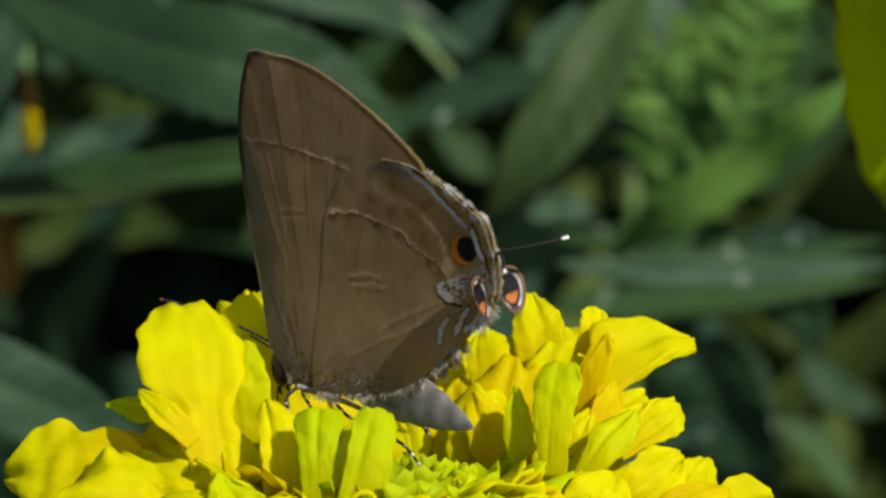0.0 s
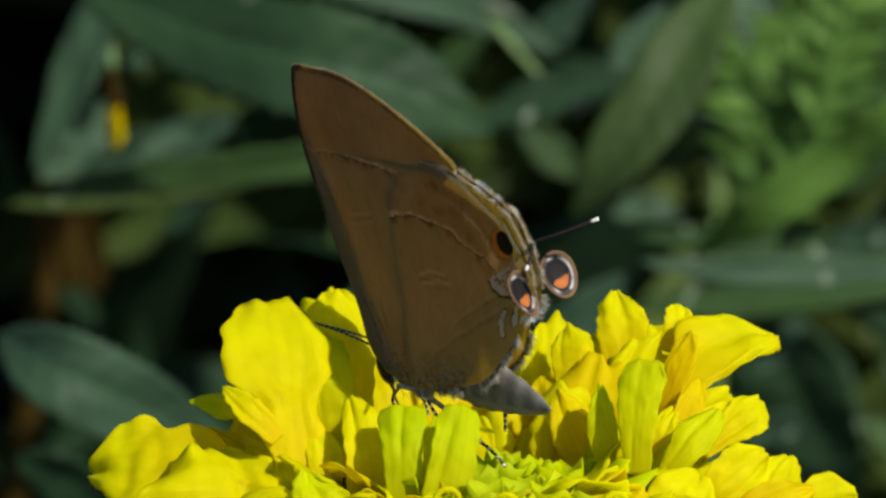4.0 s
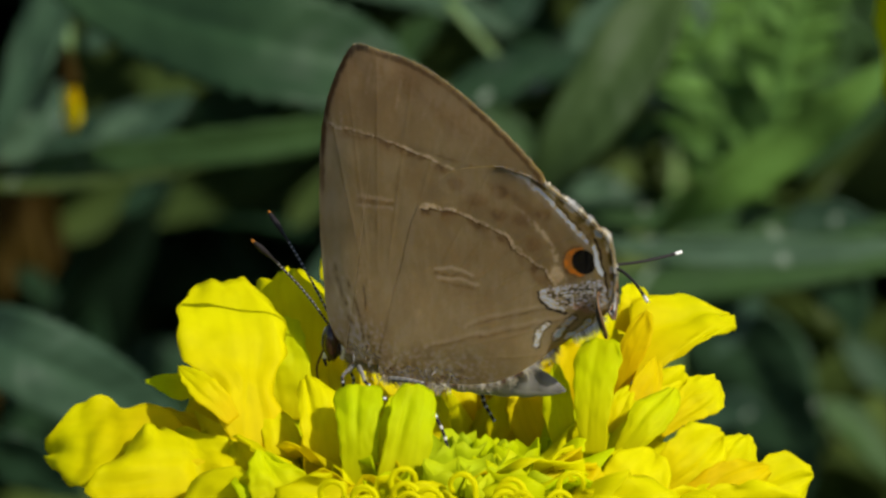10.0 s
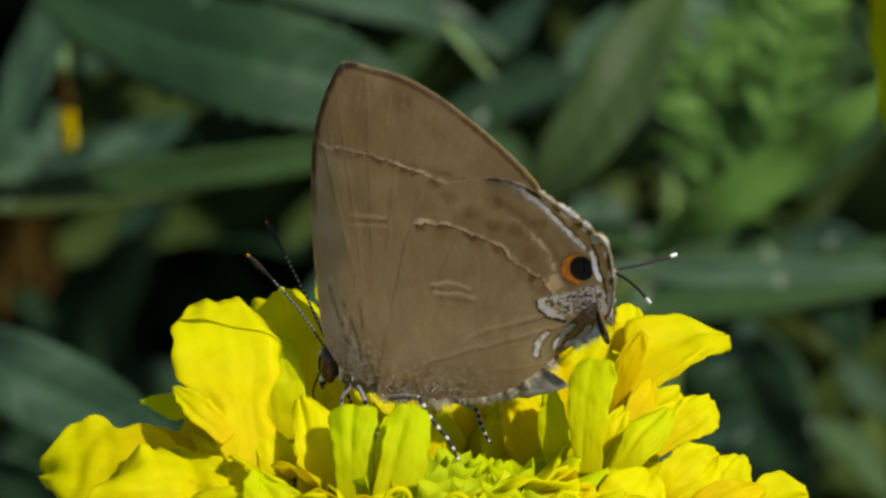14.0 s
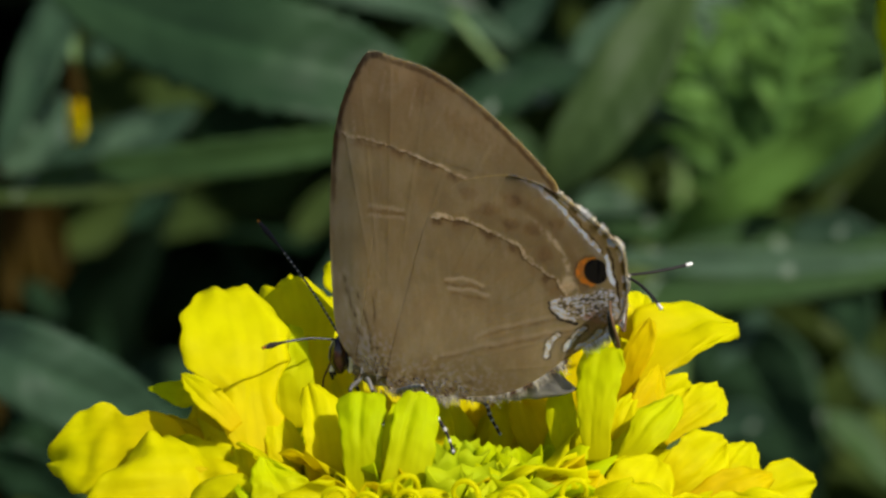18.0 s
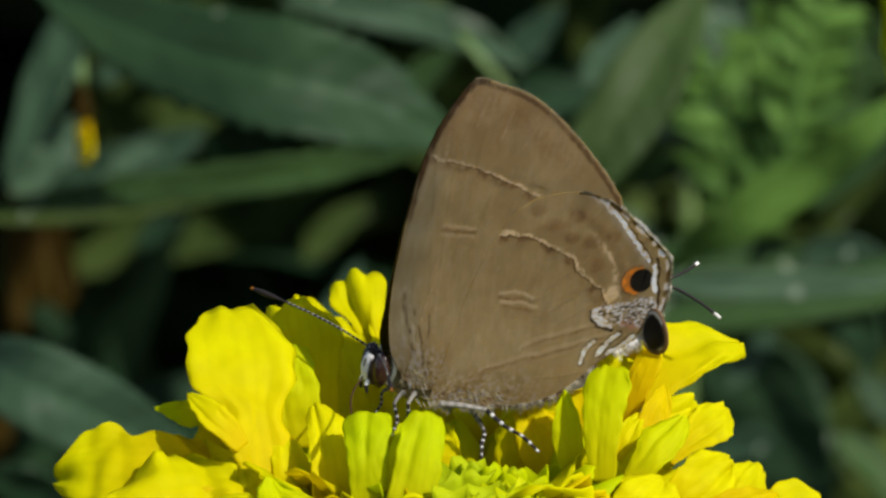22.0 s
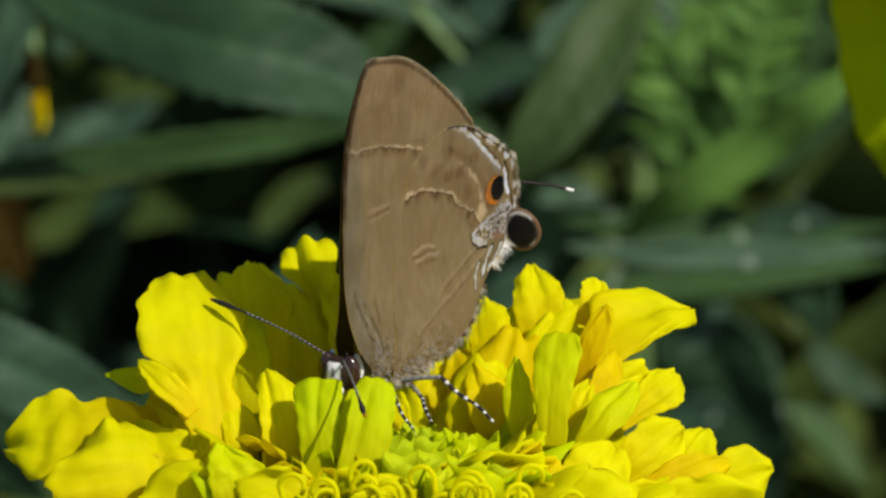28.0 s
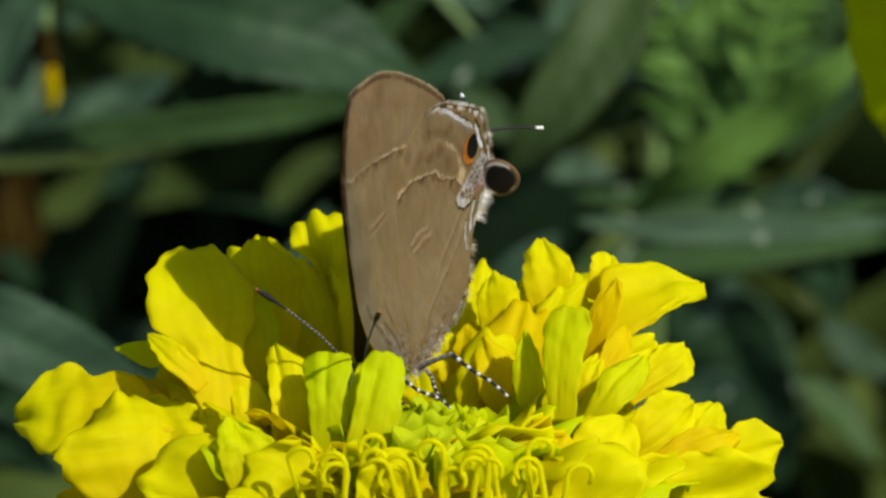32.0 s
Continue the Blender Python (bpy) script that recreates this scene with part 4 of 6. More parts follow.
def hind_paint(x, z, edge):
    col = np.broadcast_to(BROWN, x.shape + (3,)).copy()
    j = wob(x, z, 1.4) * 0.22 + wob(x, z, 4.0) * 0.10
    fine, speck = wob(x, z, 4.5), wob(x * 0.8, z * 1.3, 7.0)
    xx, zz0 = x + 0.10 * wob(x, z, 4.0), z + 0.10 * wob(x, z + 20, 4.0)
    # brown patches between the lines
    col = paint(col, blotch(x + j, z, ((3.6, 10.4, 0.6, 0.45), (4.7, 9.6, 0.7, 0.5), (6.1, 10.1, 0.6, 0.5), (6.0, 8.8, 0.6, 0.45), (7.3, 8.6, 0.6, 0.5), (7.9, 7.2, 0.5, 0.6), (8.6, 9.0, 0.6, 0.4))) * 0.55, DARK * 2.0)
    d, up = near_line(x, z + j, [(1.66, 8.98), (3.31, 8.88), (4.58, 8.36), (5.53, 7.92), (6.04, 7.75), (6.49, 7.32), (6.65, 6.97), (7.19, 6.54), (7.63, 6.28), (8.14, 5.85), (8.55, 5.67), (8.75, 5.29), (9.00, 4.95)])
    col = paint(col, ink(d, 0.50, 0.4) * (up < 0) * np.clip(0.6 + 1.5 * wob(x, z, 2.0), 0.1, 0.8), DARK * 1.9)
    col = paint(col, ink(d, 0.10) * (up < 0) * 0.75, DARK * 1.1)
    col = paint(col, ink(np.abs(d - 0.09), 0.10) * (up >= 0) * np.clip(0.6 + 1.6 * fine, 0.05, 0.85), PALE * 1.3)
    d, up = near_line(x, z + j, [(5.84, 10.10), (7.43, 8.98), (8.45, 7.95), (9.15, 6.72), (9.35, 5.88), (9.67, 5.11)])
    col = paint(col, ink(d, 0.13, 0.25) * np.clip((x - 6.5) / 2, 0, 1) * np.clip(0.7 + 2 * fine, 0, 1), PALE * 1.15)
    col = paint(col, ink(np.abs(d - 0.45), 0.25, 0.3) * (up > 0) * 0.35, DARK * 1.7)
    col = paint(col, blotch(xx, zz0, ((9.22, 5.61) + (0.45, 0.6),)) * 0.8, PALE * 1.2)
    for pts, c, wd in (([(2.37, 5.42), (3.32, 5.54), (4.43, 5.21)], PALE * 1.1, 0.09), ([(2.37, 5.16), (4.44, 4.89)], DARK * 1.9, 0.12), ([(2.53, 4.85), (3.64, 4.91), (4.75, 4.64)], PALE, 0.10), ([(2.69, 4.63), (4.60, 4.37)], DARK * 1.9, 0.07)):
        d, up = near_line(x, z + j * 0.5, pts)
        col = paint(col, ink(d, wd, 0.12) * 0.65, c)
    # creases towards the tail
    for pts in ([(4.29, 2.26), (5.87, 2.81), (7.46, 3.23), (9.36, 3.69)], [(4.93, 1.71), (7.46, 2.38), (9.68, 2.96)], [(2.08, 0.90), (4.93, 1.78)]):
        d, up = near_line(x, z + j * 0.4, pts)
        col = paint(col, ink(d, 0.07, 0.15) * 0.5, DARK * 1.4)
        col = paint(col, ink(np.abs(d - 0.22), 0.10, 0.15) * (up > 0) * 0.3, PALE * 0.9)
    # grey-dusted field by the tail
    f = blotch(xx, zz0, ((9.19, 4.30) + (0.95, 0.62), (10.30, 4.37) + (1.3, 0.85), (11.32, 4.52) + (1.05, 1.05)), 0.18)
    col = paint(col, f, GREY * 0.95)
    col = paint(col, f * np.clip(0.2 + 2 * wob(x, z, 1.6), 0, 0.8) * (x < 10.4), BROWN * 1.2)
    col = paint(col, f * np.clip(speck * 5 - 0.5, 0, 0.8), BRIGHT * 0.85)
    col = paint(col, f * np.clip(-speck * 5 - 0.6, 0, 0.75), BLACK * 2.5)
    low = blotch(xx, zz0, ((10.94, 3.75) + (1.2, 0.35),))
    col = paint(col, low * np.clip(fine * 5, 0, 0.8), (0.32, 0.16, 0.13))
    d, up = near_line(xx, zz0, [(8.65, 4.70), (8.34, 4.48), (8.44, 4.00), (8.91, 3.67), (9.55, 3.54)])
    col = paint(col, ink(d, 0.09) * np.clip(0.8 + 1.5 * fine, 0.3, 1), BRIGHT * 0.85)
    d, up = near_line(xx, zz0, [(8.15, 4.44), (8.31, 3.89), (8.88, 3.47), (9.67, 3.32)])
    col = paint(col, ink(d, 0.075) * 0.95, BLACK * 1.6)
    # the eyespot: a rusty crescent about a black pupil
    r = np.hypot((xx - 10.58) / 1.08, (zz0 - 6.41) / 0.98)
    col = paint(col, ink(r, 1.0, 0.12) * (x < 10.77) * 0.6, DARK * 1.3)
    col = paint(col, ink(r, 0.85, 0.10) * (x < 10.77 + 0.05) * np.clip(0.9 + fine, 0.5, 1), ORANGE)
    r = np.hypot((x - 10.77) / 0.98, (z - 6.45) / 1.05)
    col = paint(col, ink(r, 0.70, 0.07), BLACK * 0.3)
    # white line inside the margin, with its dark edge
    d, up = near_line(xx, zz0, [(6.47, 11.50), (7.42, 11.07), (8.37, 10.37), (8.88, 9.91), (9.43, 9.28), (10.03, 8.66), (10.48, 8.17), (10.92, 7.70)])
    bright = np.clip((x - 6.4) / 2.2, 0, 1)
    col = paint(col, ink(d, 0.34, 0.3) * (up < 0) * 0.6 * bright, GREY * 0.9)
    col = paint(col, ink(d, 0.115) * bright * np.clip(1.0 + 1.5 * fine, 0.3, 1), BRIGHT)
    col = paint(col, ink(np.abs(d - 0.20), 0.05) * (up > 0) * bright * 0.85, DARK)
    d, up = near_line(xx, zz0, [(11.34, 7.37), (11.53, 6.72), (11.63, 6.07), (11.85, 5.79)])
    col = paint(col, ink(d, 0.12), BRIGHT * 1.1)
    d, up = near_line(xx, zz0, [(11.43, 7.80), (11.69, 7.16), (11.85, 6.18), (12.01, 5.64), (12.14, 4.40)])
    col = paint(col, ink(d, 0.07), DARK * 0.7)
    # pale, broken scallops on the margin itself
    beat = np.clip(np.sin((x - z) * 3.4 + 2.5 * wob(x, z, 1.2)) * 1.6 + fine * 2, -1, 1)
    strip = ink(edge, 0.26, 0.16) * np.clip((x - 6.2) / 1.5, 0, 1) * (z > 3.2)
    col = paint(col, strip * np.clip(beat, 0, 0.9), BRIGHT * 0.8)
    col = paint(col, strip * np.clip(-beat, 0, 0.8), DARK * 1.2)
    col = paint(col, blotch(xx, zz0, ((11.68, 8.30) + (0.38, 0.40),)), BRIGHT)
    # chevrons by the inner margin, edged with black
    for pts, w in (([(8.03, 1.43), (8.19, 2.16), (8.66, 2.64)], 0.12), ([(9.11, 1.88), (9.55, 2.49), (10.15, 3.12)], 0.13), ([(9.78, 1.92), (10.50, 2.42), (11.04, 3.03)], 0.12), ([(11.26, 2.72), (11.64, 3.46)], 0.10)):
        d, up = near_line(xx, zz0, pts)
        col = paint(col, ink(d, w + 0.13, 0.1) * 0.75, BLACK * 2.5)
        col = paint(col, ink(d, w, 0.1) * np.clip(0.9 + 2 * speck, 0.25, 1), BRIGHT * np.array((0.95, 0.93, 0.82)))
    col = paint(col, ink(edge, 0.10) * (z > 1) * np.clip((x - 7.0) / 2, 0, 0.5), DARK * 1.2)
    foot = np.clip((1.6 - z) / 2.4, 0, 1) * np.clip((7.5 - x) / 4, 0, 1)
    col = paint(col, foot * np.clip(fine * 2.5 - 0.2, 0, 0.7), GREY * 1.25)
    col = paint(col, foot * np.clip(-fine * 2.5 - 0.25, 0, 0.7), DARK * 1.4)
    return col


def wing_mesh(name, ctrl, root, hub, painter, bulge, seed, fold_rays, n=280, m=80, thick=0.00006):
    """A wing as a fan from its root to a smooth outline; veins are low folds along rays from the root."""
    out = bend([(x, 0, z) for x, z in ctrl], n)[:, [0, 2]]
    out += np.array([[0.035 * noise.noise(Vector((p[0] * 3, p[1] * 3, seed))), 0.035 * noise.noise(Vector((p[0] * 3, p[1] * 3, seed + 9)))] for p in out])
    s = (1 - (1 - np.linspace(0, 1, m)[:, None]) ** 1.7)
    x = hub[0] + s * (out[:, 0] - hub[0])[None]
    z = hub[1] + s * (out[:, 1] - hub[1])[None]
    edge = rim_distance(x, z, out)
    ang = np.arctan2(z - root[1], x - root[0])
    reach = np.hypot(x - root[0], z - root[1])
    y = bulge(x, z)
    for a in fold_rays:
        dd = np.abs(ang - radians(a)) * reach
        y = y - 0.014 * np.exp(-(dd / 0.10) ** 2) * np.clip((reach - 3.5) / 4, 0, 1)
    y = y + 0.006 * np.sin(ang * 34 + seed) * np.clip((reach - 5) / 9, 0, 1) + 0.03 * wob(x, z, 0.7)
    col = painter(x, z, edge)
    for a in fold_rays:
        dd = np.abs(ang - radians(a)) * reach
        col = col * (1 - 0.03 * np.exp(-((dd - 0.12) / 0.07) ** 2) * np.clip((reach - 4) / 4, 0, 1))[..., None]
    dust = wob(x, z, 7.0)
    col = col * (1 + 0.12 * dust + 0.10 * wob(x, z + 40, 2.3))[..., None]
    blot = wob(x, z, 0.55) + 0.7 * wob(x * 2.6, z * 0.9, 1.0) + 0.5 * wob(x * 6, z * 1.6, 1.0)
    keep = np.clip(np.hypot(x - 10.6, z - 6.0) - 1.2, 0.15, 1)
    col = paint(col, np.clip(blot * 0.35, 0, 0.22) * keep, PALE * 0.8)
    col = paint(col, np.clip(-blot * 0.30, 0, 0.18) * keep, DARK * 2.2)
    grid = np.stack([x, y, z], 2) * MM
    inner = col * 0.95
    if seed < 3:                # the upper side is black-brown along the leading edge
        inner = paint(inner, np.clip((1.3 * np.clip((5 - z) / 5, 0, 1) - 2.2 - x) / 0.9, 0, 1) * np.clip((17 - z) / 6, 0, 1), DARK * 0.3)
    facing = np.cross(grid[1, 1] - grid[0, 1], grid[1, 2] - grid[1, 1])[1]
    return sheet(name, grid, (col, inner) if facing < 0 else (inner, col), thick), out


FORE = [(-2.7, 0.3), (-3.8, 2.3), (-4.2, 6.8), (-4.15, 10.7), (-3.94, 13.35), (-3.35, 15.7), (-2.5, 17.6), (-1.8, 18.3), (-0.2, 17.95),
        (1.5, 17.4), (3.5, 16.15), (5.8, 14.2), (7.75, 12.2), (8.6, 11.0), (7.7, 10.55), (6.42, 11.14), (4.9, 11.27), (3.14, 10.62), (1.6, 8.45), (0.54, 4.42), (-0.3, 0.35), (-1.4, -0.3), (-2.7, 0.3)]
HIND = [(-0.9, -0.8), (-0.7, 0.5), (0.2, 4.5), (1.3, 8.6), (2.9, 10.9), (4.9, 11.55), (6.5, 11.6), (8.3, 10.95), (9.95, 9.75), (11.45, 8.6), (12.2, 7.75),
        (12.5, 6.3), (12.5, 5.0), (12.1, 3.7), (11.3, 2.8), (9.6, 1.6), (7.5, 0.0), (5.3, -1.0), (2.1, -1.2), (0.0, -1.0), (-0.9, -0.8)]
def hug(x, z):
    """How far the wing's foot stands off the middle to clasp the body."""
    return 0.72 * np.exp(-(np.clip(z - 0.6, 0, 9) / 2.9) ** 2) * np.exp(-(np.clip(x - 6.5, 0, 9) / 2.2) ** 2)


def bow_of(side):
    """How the two wings of one side curve: both pairs bend the same way, so that they lie against each other."""
    def fore(x, z):
        return side * 0.004 * (x - 1) ** 2 - hug(x, z) - side * 0.42 * np.clip((-0.5 - x) / 3.5, 0, 1) ** 1.5

    def hind(x, z):
        return -0.055 + side * (0.004 * (x - 1) ** 2 + 0.05 * np.clip((x - 6) / 6, 0, 1) ** 2) - hug(x, z)

    return fore, hind



def fringe(name, out, first, last, bulge, side, parent, colours, long, seed, each=3, flare=0.06, clump=0.0):
    """Hair-fine scales that stand off the wing's margin."""
    q = np.random.default_rng(seed)
    verts, faces, cols = [], [], []
    a, b = int(first * len(out)), int(last * len(out))
    for k in range(a, b - 1):
        t = unit(out[k + 1] - out[k])
        nrm = np.array((-t[1], t[0]))
        if nrm @ (out[k] - np.array((3, 6))) < 0:
            nrm = -nrm
        tuft = noise.noise(Vector((out[k][0] * 2.2, out[k][1] * 2.2, seed)))
        tall = long * (1 + clump * 2.2 * tuft)
        c0 = np.array(colours[int(np.clip((tuft + 0.5) * len(colours), 0, len(colours) - 1))])
        for r in range(each):
            p = out[k] + (out[k + 1] - out[k]) * q.uniform() - nrm * 0.05
            tip = p + (nrm + t * q.uniform(-0.6, 0.6)) * tall * q.uniform(0.5, 1.3)
            w = t * 0.03
            n0 = len(verts)
            yy = -side * float(bulge(p[0], p[1]))
            out_y = yy + side * flare * q.uniform(-0.2, 1.6)
            for pt in (p - w, p + w):
                verts.append(np.array((pt[0], yy, pt[1])) * MM)
            verts.append(np.array((tip[0], out_y, tip[1])) * MM)
            verts.append(np.array((p[0], yy + side * 0.05, p[1])) * MM)
            faces += [[n0, n0 + 1, n0 + 2], [n0 + 1, n0 + 3, n0 + 2], [n0 + 3, n0, n0 + 2]]
            cols += [c0 * q.uniform(0.6, 1.25)] * 4
    return part(name, mesh_from(name, verts, faces, cols, False), HAIR, parent)


def wing_fur(parent, side, bulge, area, count, long, seed):
    """Loose grey and tan hairs over the foot of a wing."""
    q = np.random.default_rng(seed)
    verts, faces, cols = [], [], []
    cx, cz, rx, rz = area
    for k in range(count):
        a, r = q.uniform(0, 2 * math.pi), q.uniform() ** 0.6
        p = np.array((cx + rx * r * math.cos(a), cz + rz * r * math.sin(a)))
        t = unit(np.array((0.7, -0.6)) + q.normal(size=2) * 0.5)
        y0 = -side * float(bulge(p[0], p[1])) + side * 0.04
        tip = p + t * long * q.uniform(0.4, 1.2)
        w = np.array((-t[1], t[0])) * 0.03
        n0 = len(verts)
        for pt, yy in ((p - w, y0), (p + w, y0), (tip, y0 + side * q.uniform(0.0, 0.3))):
            verts.append(np.array((pt[0], yy, pt[1])) * MM)
        faces.append([n0, n0 + 1, n0 + 2])
        tuft = noise.noise(Vector((p[0] * 1.8, p[1] * 1.8, seed)))
        cols += [np.array((DARK * 1.6, BROWN * 0.8, DUST * 0.85, BROWN * 1.0)[int(np.clip((tuft + 0.45) * 4.4 + q.uniform(-1, 1), 0, 3))]) * q.uniform(0.7, 1.2)] * 3
    return part("fur", mesh_from("fur", verts, faces, cols, False), HAIR, parent)


def tail_thread(parent, side):
    out = (2.5, -3.0, -0.7) if side < 0 else (3.4, 2.0, 0.15)
    c = bend([(12.3, 0, 6.1), (12.3 + out[0] * 0.35, out[1] * 0.25, 6.1 + out[2] * 0.15), (12.3 + out[0] * 0.7, out[1] * 0.62, 6.1 + out[2] * 0.5),
              (12.3 + out[0], out[1], 6.1 + out[2])], 26) * MM
    tint = [BLACK * 2 if k < 23 else WHITE for k in range(26)]
    rad = [(0.085 if k < 21 else 0.10) * MM for k in range(26)]
    return part("tail", tube("tail", c, rad, 7, tint), BODY, parent, "thin black tail with a white tip")


def lobe(parent, side):
    """The rounded lobe by the tail, twisted out across the wing."""
    n, m = 18, 40
    r = np.linspace(0, 1, n)[:, None]
    w = np.linspace(0, 2 * math.pi, m)[None]
    y = 1.10 * r * np.cos(w) + 0 * r
    z = 1.36 * r * np.sin(w) + 0 * r
    col = np.broadcast_to(BLACK * 0.6, (n, m, 3)).copy()
    d = r + 0 * w
    col = paint(col, ((z + 0.3 * wob(y, z, 1.5) < -0.22) & (d < 0.54)) * 1.0, (0.34, 0.105, 0.022))
    col = paint(col, soft(np.hypot(y * side - 0.1, z - 0.25) - 0.25, 0.2) * 0.9, BLACK)
    col = paint(col, ink(np.abs(d - 0.76), 0.05, 0.06) * np.clip(0.7 + 2.4 * wob(y, z, 2.0), 0.1, 1), WHITE * 0.7)
    col = paint(col, (d > 0.88) * 1.0, DARK * 1.8)
    back = np.broadcast_to(BLACK * 0.5, (n, m, 3)).copy()
    ring = wob(y, z, 2.0)
    back = paint(back, (d > 0.84) * 0.95, DARK * 2.2)
    back = paint(back, ink(np.abs(d - 0.80), 0.035, 0.05) * np.clip(0.7 + 2 * ring, 0.1, 1), PALE * 1.1)
    back = paint(back, ink(np.abs(d - 0.86), 0.06, 0.05) * (z > 0.85), WHITE * 0.7)
    g = np.stack([-0.25 * (1 - r ** 2) + 0.1 * np.sin(2 * w) * r ** 2, y, z], 2)
    both = []
    for layer, tint, shift in ((g, col, 0.05), (g, back, -0.05)):
        both.append((layer + np.array((shift, 0, 0)), tint))
    verts = np.concatenate([b[0].reshape(-1, 3) for b in both]) * MM
    tints = np.concatenate([b[1].reshape(-1, 3) for b in both])
    faces = []
    for layer in range(2):
        for i in range(n - 1):
            for j in range(m - 1):
                a = layer * n * m + i * m + j
                f = [a, a + m, a + m + 1, a + 1]
                faces.append(f if layer == 0 else f[::-1])
    k = n * m
    for j in range(m - 1):
        a = (n - 1) * m + j
        faces.append([a, a + k, a + 1 + k, a + 1])
    ob = part("lobe", mesh_from("lobe", verts, faces, tints), BODY, parent, "black lobe with an orange spot and white rim")
    ob.location = Vector((11.9, -1.38 if side < 0 else 1.15, 3.72)) * MM
    ob.rotation_euler = (0, radians(-8), radians(16 if side < 0 else -8))
    return ob


def wing_pair(side, lean):
    flat_f, flat_h = bow_of(side)
    for name, ctrl, root, hub, painter, bulge, seed, rays in (
            ("forewing", FORE, (-1.0, 0.4), (-1.0, 13.0), fore_paint, flat_f, 2.0, (50, 58, 66, 74, 82, 89, 95, 100)),
            ("hindwing", HIND, (0.0, 0.0), (0.0, 0.0), hind_paint, flat_h, 5.0, (6, 16, 24, 31, 38, 46, 55, 64))):
        fine = (420, 110, 0.00006) if name == "forewing" else (620, 170, 0.00003)
        me, out = wing_mesh(name, ctrl, root, hub, painter, bulge, seed, rays, *fine)
        if side > 0:
            me.transform(Matrix.Diagonal((1, -1, 1, 1)))
            me.flip_normals()
        ob = part(name, me, WING, fly, "brown wing with pale and dark lines" if name == "forewing" else "brown scalloped wing with an orange-ringed eyespot")
        ob.location = Vector((0, -0.14 if side < 0 else 0.22, 0)) * MM
        ob.rotation_euler = (radians(lean), 0, 0)
        if name == "forewing":
            fringe("fringe", out, 0.31, 0.55, bulge, side, ob, (BROWN * 0.9, BROWN * 1.25), 0.12, 7, 2)
            wing_fur(ob, side, bulge, (-1.9, 0.3, 1.0, 0.8), 60, 0.35, 31)
        else:
            fringe("fringe", out, 0.28, 0.66, bulge, side, ob, (DARK * 1.6, BROWN * 1.0, BROWN * 1.2, PALE * 0.7, PALE * 1.0, WHITE * 0.7), 0.15, 8, 5, 0.2, 0.7)
            fringe("inner_fringe", out, 0.76, 0.98, bulge, side, ob, (DARK * 1.4, BROWN * 0.9, PALE * 0.6, PALE * 0.85), 0.42, 9, 6, 0.2, 0.5)
            wing_fur(ob, side, bulge, (1.2, -0.8, 3.0, 0.6), 190, 0.35, 33)
            fringe("tuft", out, 0.68, 0.74, bulge, side, ob, (PALE, WHITE, WHITE * 1.1), 0.55, 12, 5, 0.35, 0.4)
            tail_thread(ob, side)
            lobe(ob, side)


wing_pair(-1, 3.0)
wing_pair(1, 4.0)


def ball(name, centre, size, tint_of, material, parent, rough=0.0, n=26, m=36, label="", seed=1):
    verts, cols = [], []
    for i in range(n):
        th = math.pi * i / (n - 1)
        for j in range(m):
            ph = 2 * math.pi * j / m
            d = Vector((math.sin(th) * math.cos(ph), math.sin(th) * math.sin(ph), math.cos(th)))
            k = 1 + rough * noise.noise(d * 3.5 + Vector((seed, 0, 0)))
            verts.append(tuple(Vector(d[c] * size[c] * k for c in range(3)) * MM))
            cols.append(tint_of(d))
    faces = [[i * m + j, (i + 1) * m + j, (i + 1) * m + (j + 1) % m, i * m + (j + 1) % m] for i in range(n - 1) for j in range(m)]
    ob = part(name, mesh_from(name, verts, faces, cols), material, parent, label)
    ob.location = Vector(centre) * MM
    return ob


def fur(parent, centre, size, count, long, colours, way, seed):
    """Soft hairs standing on an egg-shaped body part."""
    q = np.random.default_rng(seed)
    verts, faces, cols = [], [], []
    for k in range(count):
        d = unit(q.normal(size=3))
        p = np.array(centre) + d * np.array(size) * 0.96
        t = unit(d * 0.6 + np.array(way) + q.normal(size=3) * 0.35)
        tip = p + t * long * q.uniform(0.5, 1.2)
        s = unit(np.cross(t, d + 0.01)) * 0.025
        n0 = len(verts)
        mid = (p + tip) / 2 + d * 0.06
        for v in (p - s, p + s, mid - s * 0.7, mid + s * 0.7, tip):
            verts.append(v * MM)
        faces += [[n0, n0 + 1, n0 + 3, n0 + 2], [n0 + 2, n0 + 3, n0 + 4]]
        cols += [np.array(colours[k % len(colours)]) * q.uniform(0.6, 1.2)] * 5
    return part("fur", mesh_from("fur", verts, faces, cols, False), HAIR, parent)


thorax = ball("thorax", (-0.9, 0.35, -0.2), (2.3, 0.78, 1.05), lambda d: BROWN * 0.9, BODY, fly, 0.06, label="furry grey-brown thorax")
fur(thorax, (0, 0, 0), (2.3, 0.78, 1.05), 800, 0.5, (PALE * 0.5, BROWN * 0.9, BROWN * 0.6, BROWN * 0.8), (0.6, 0, -0.5), 4)


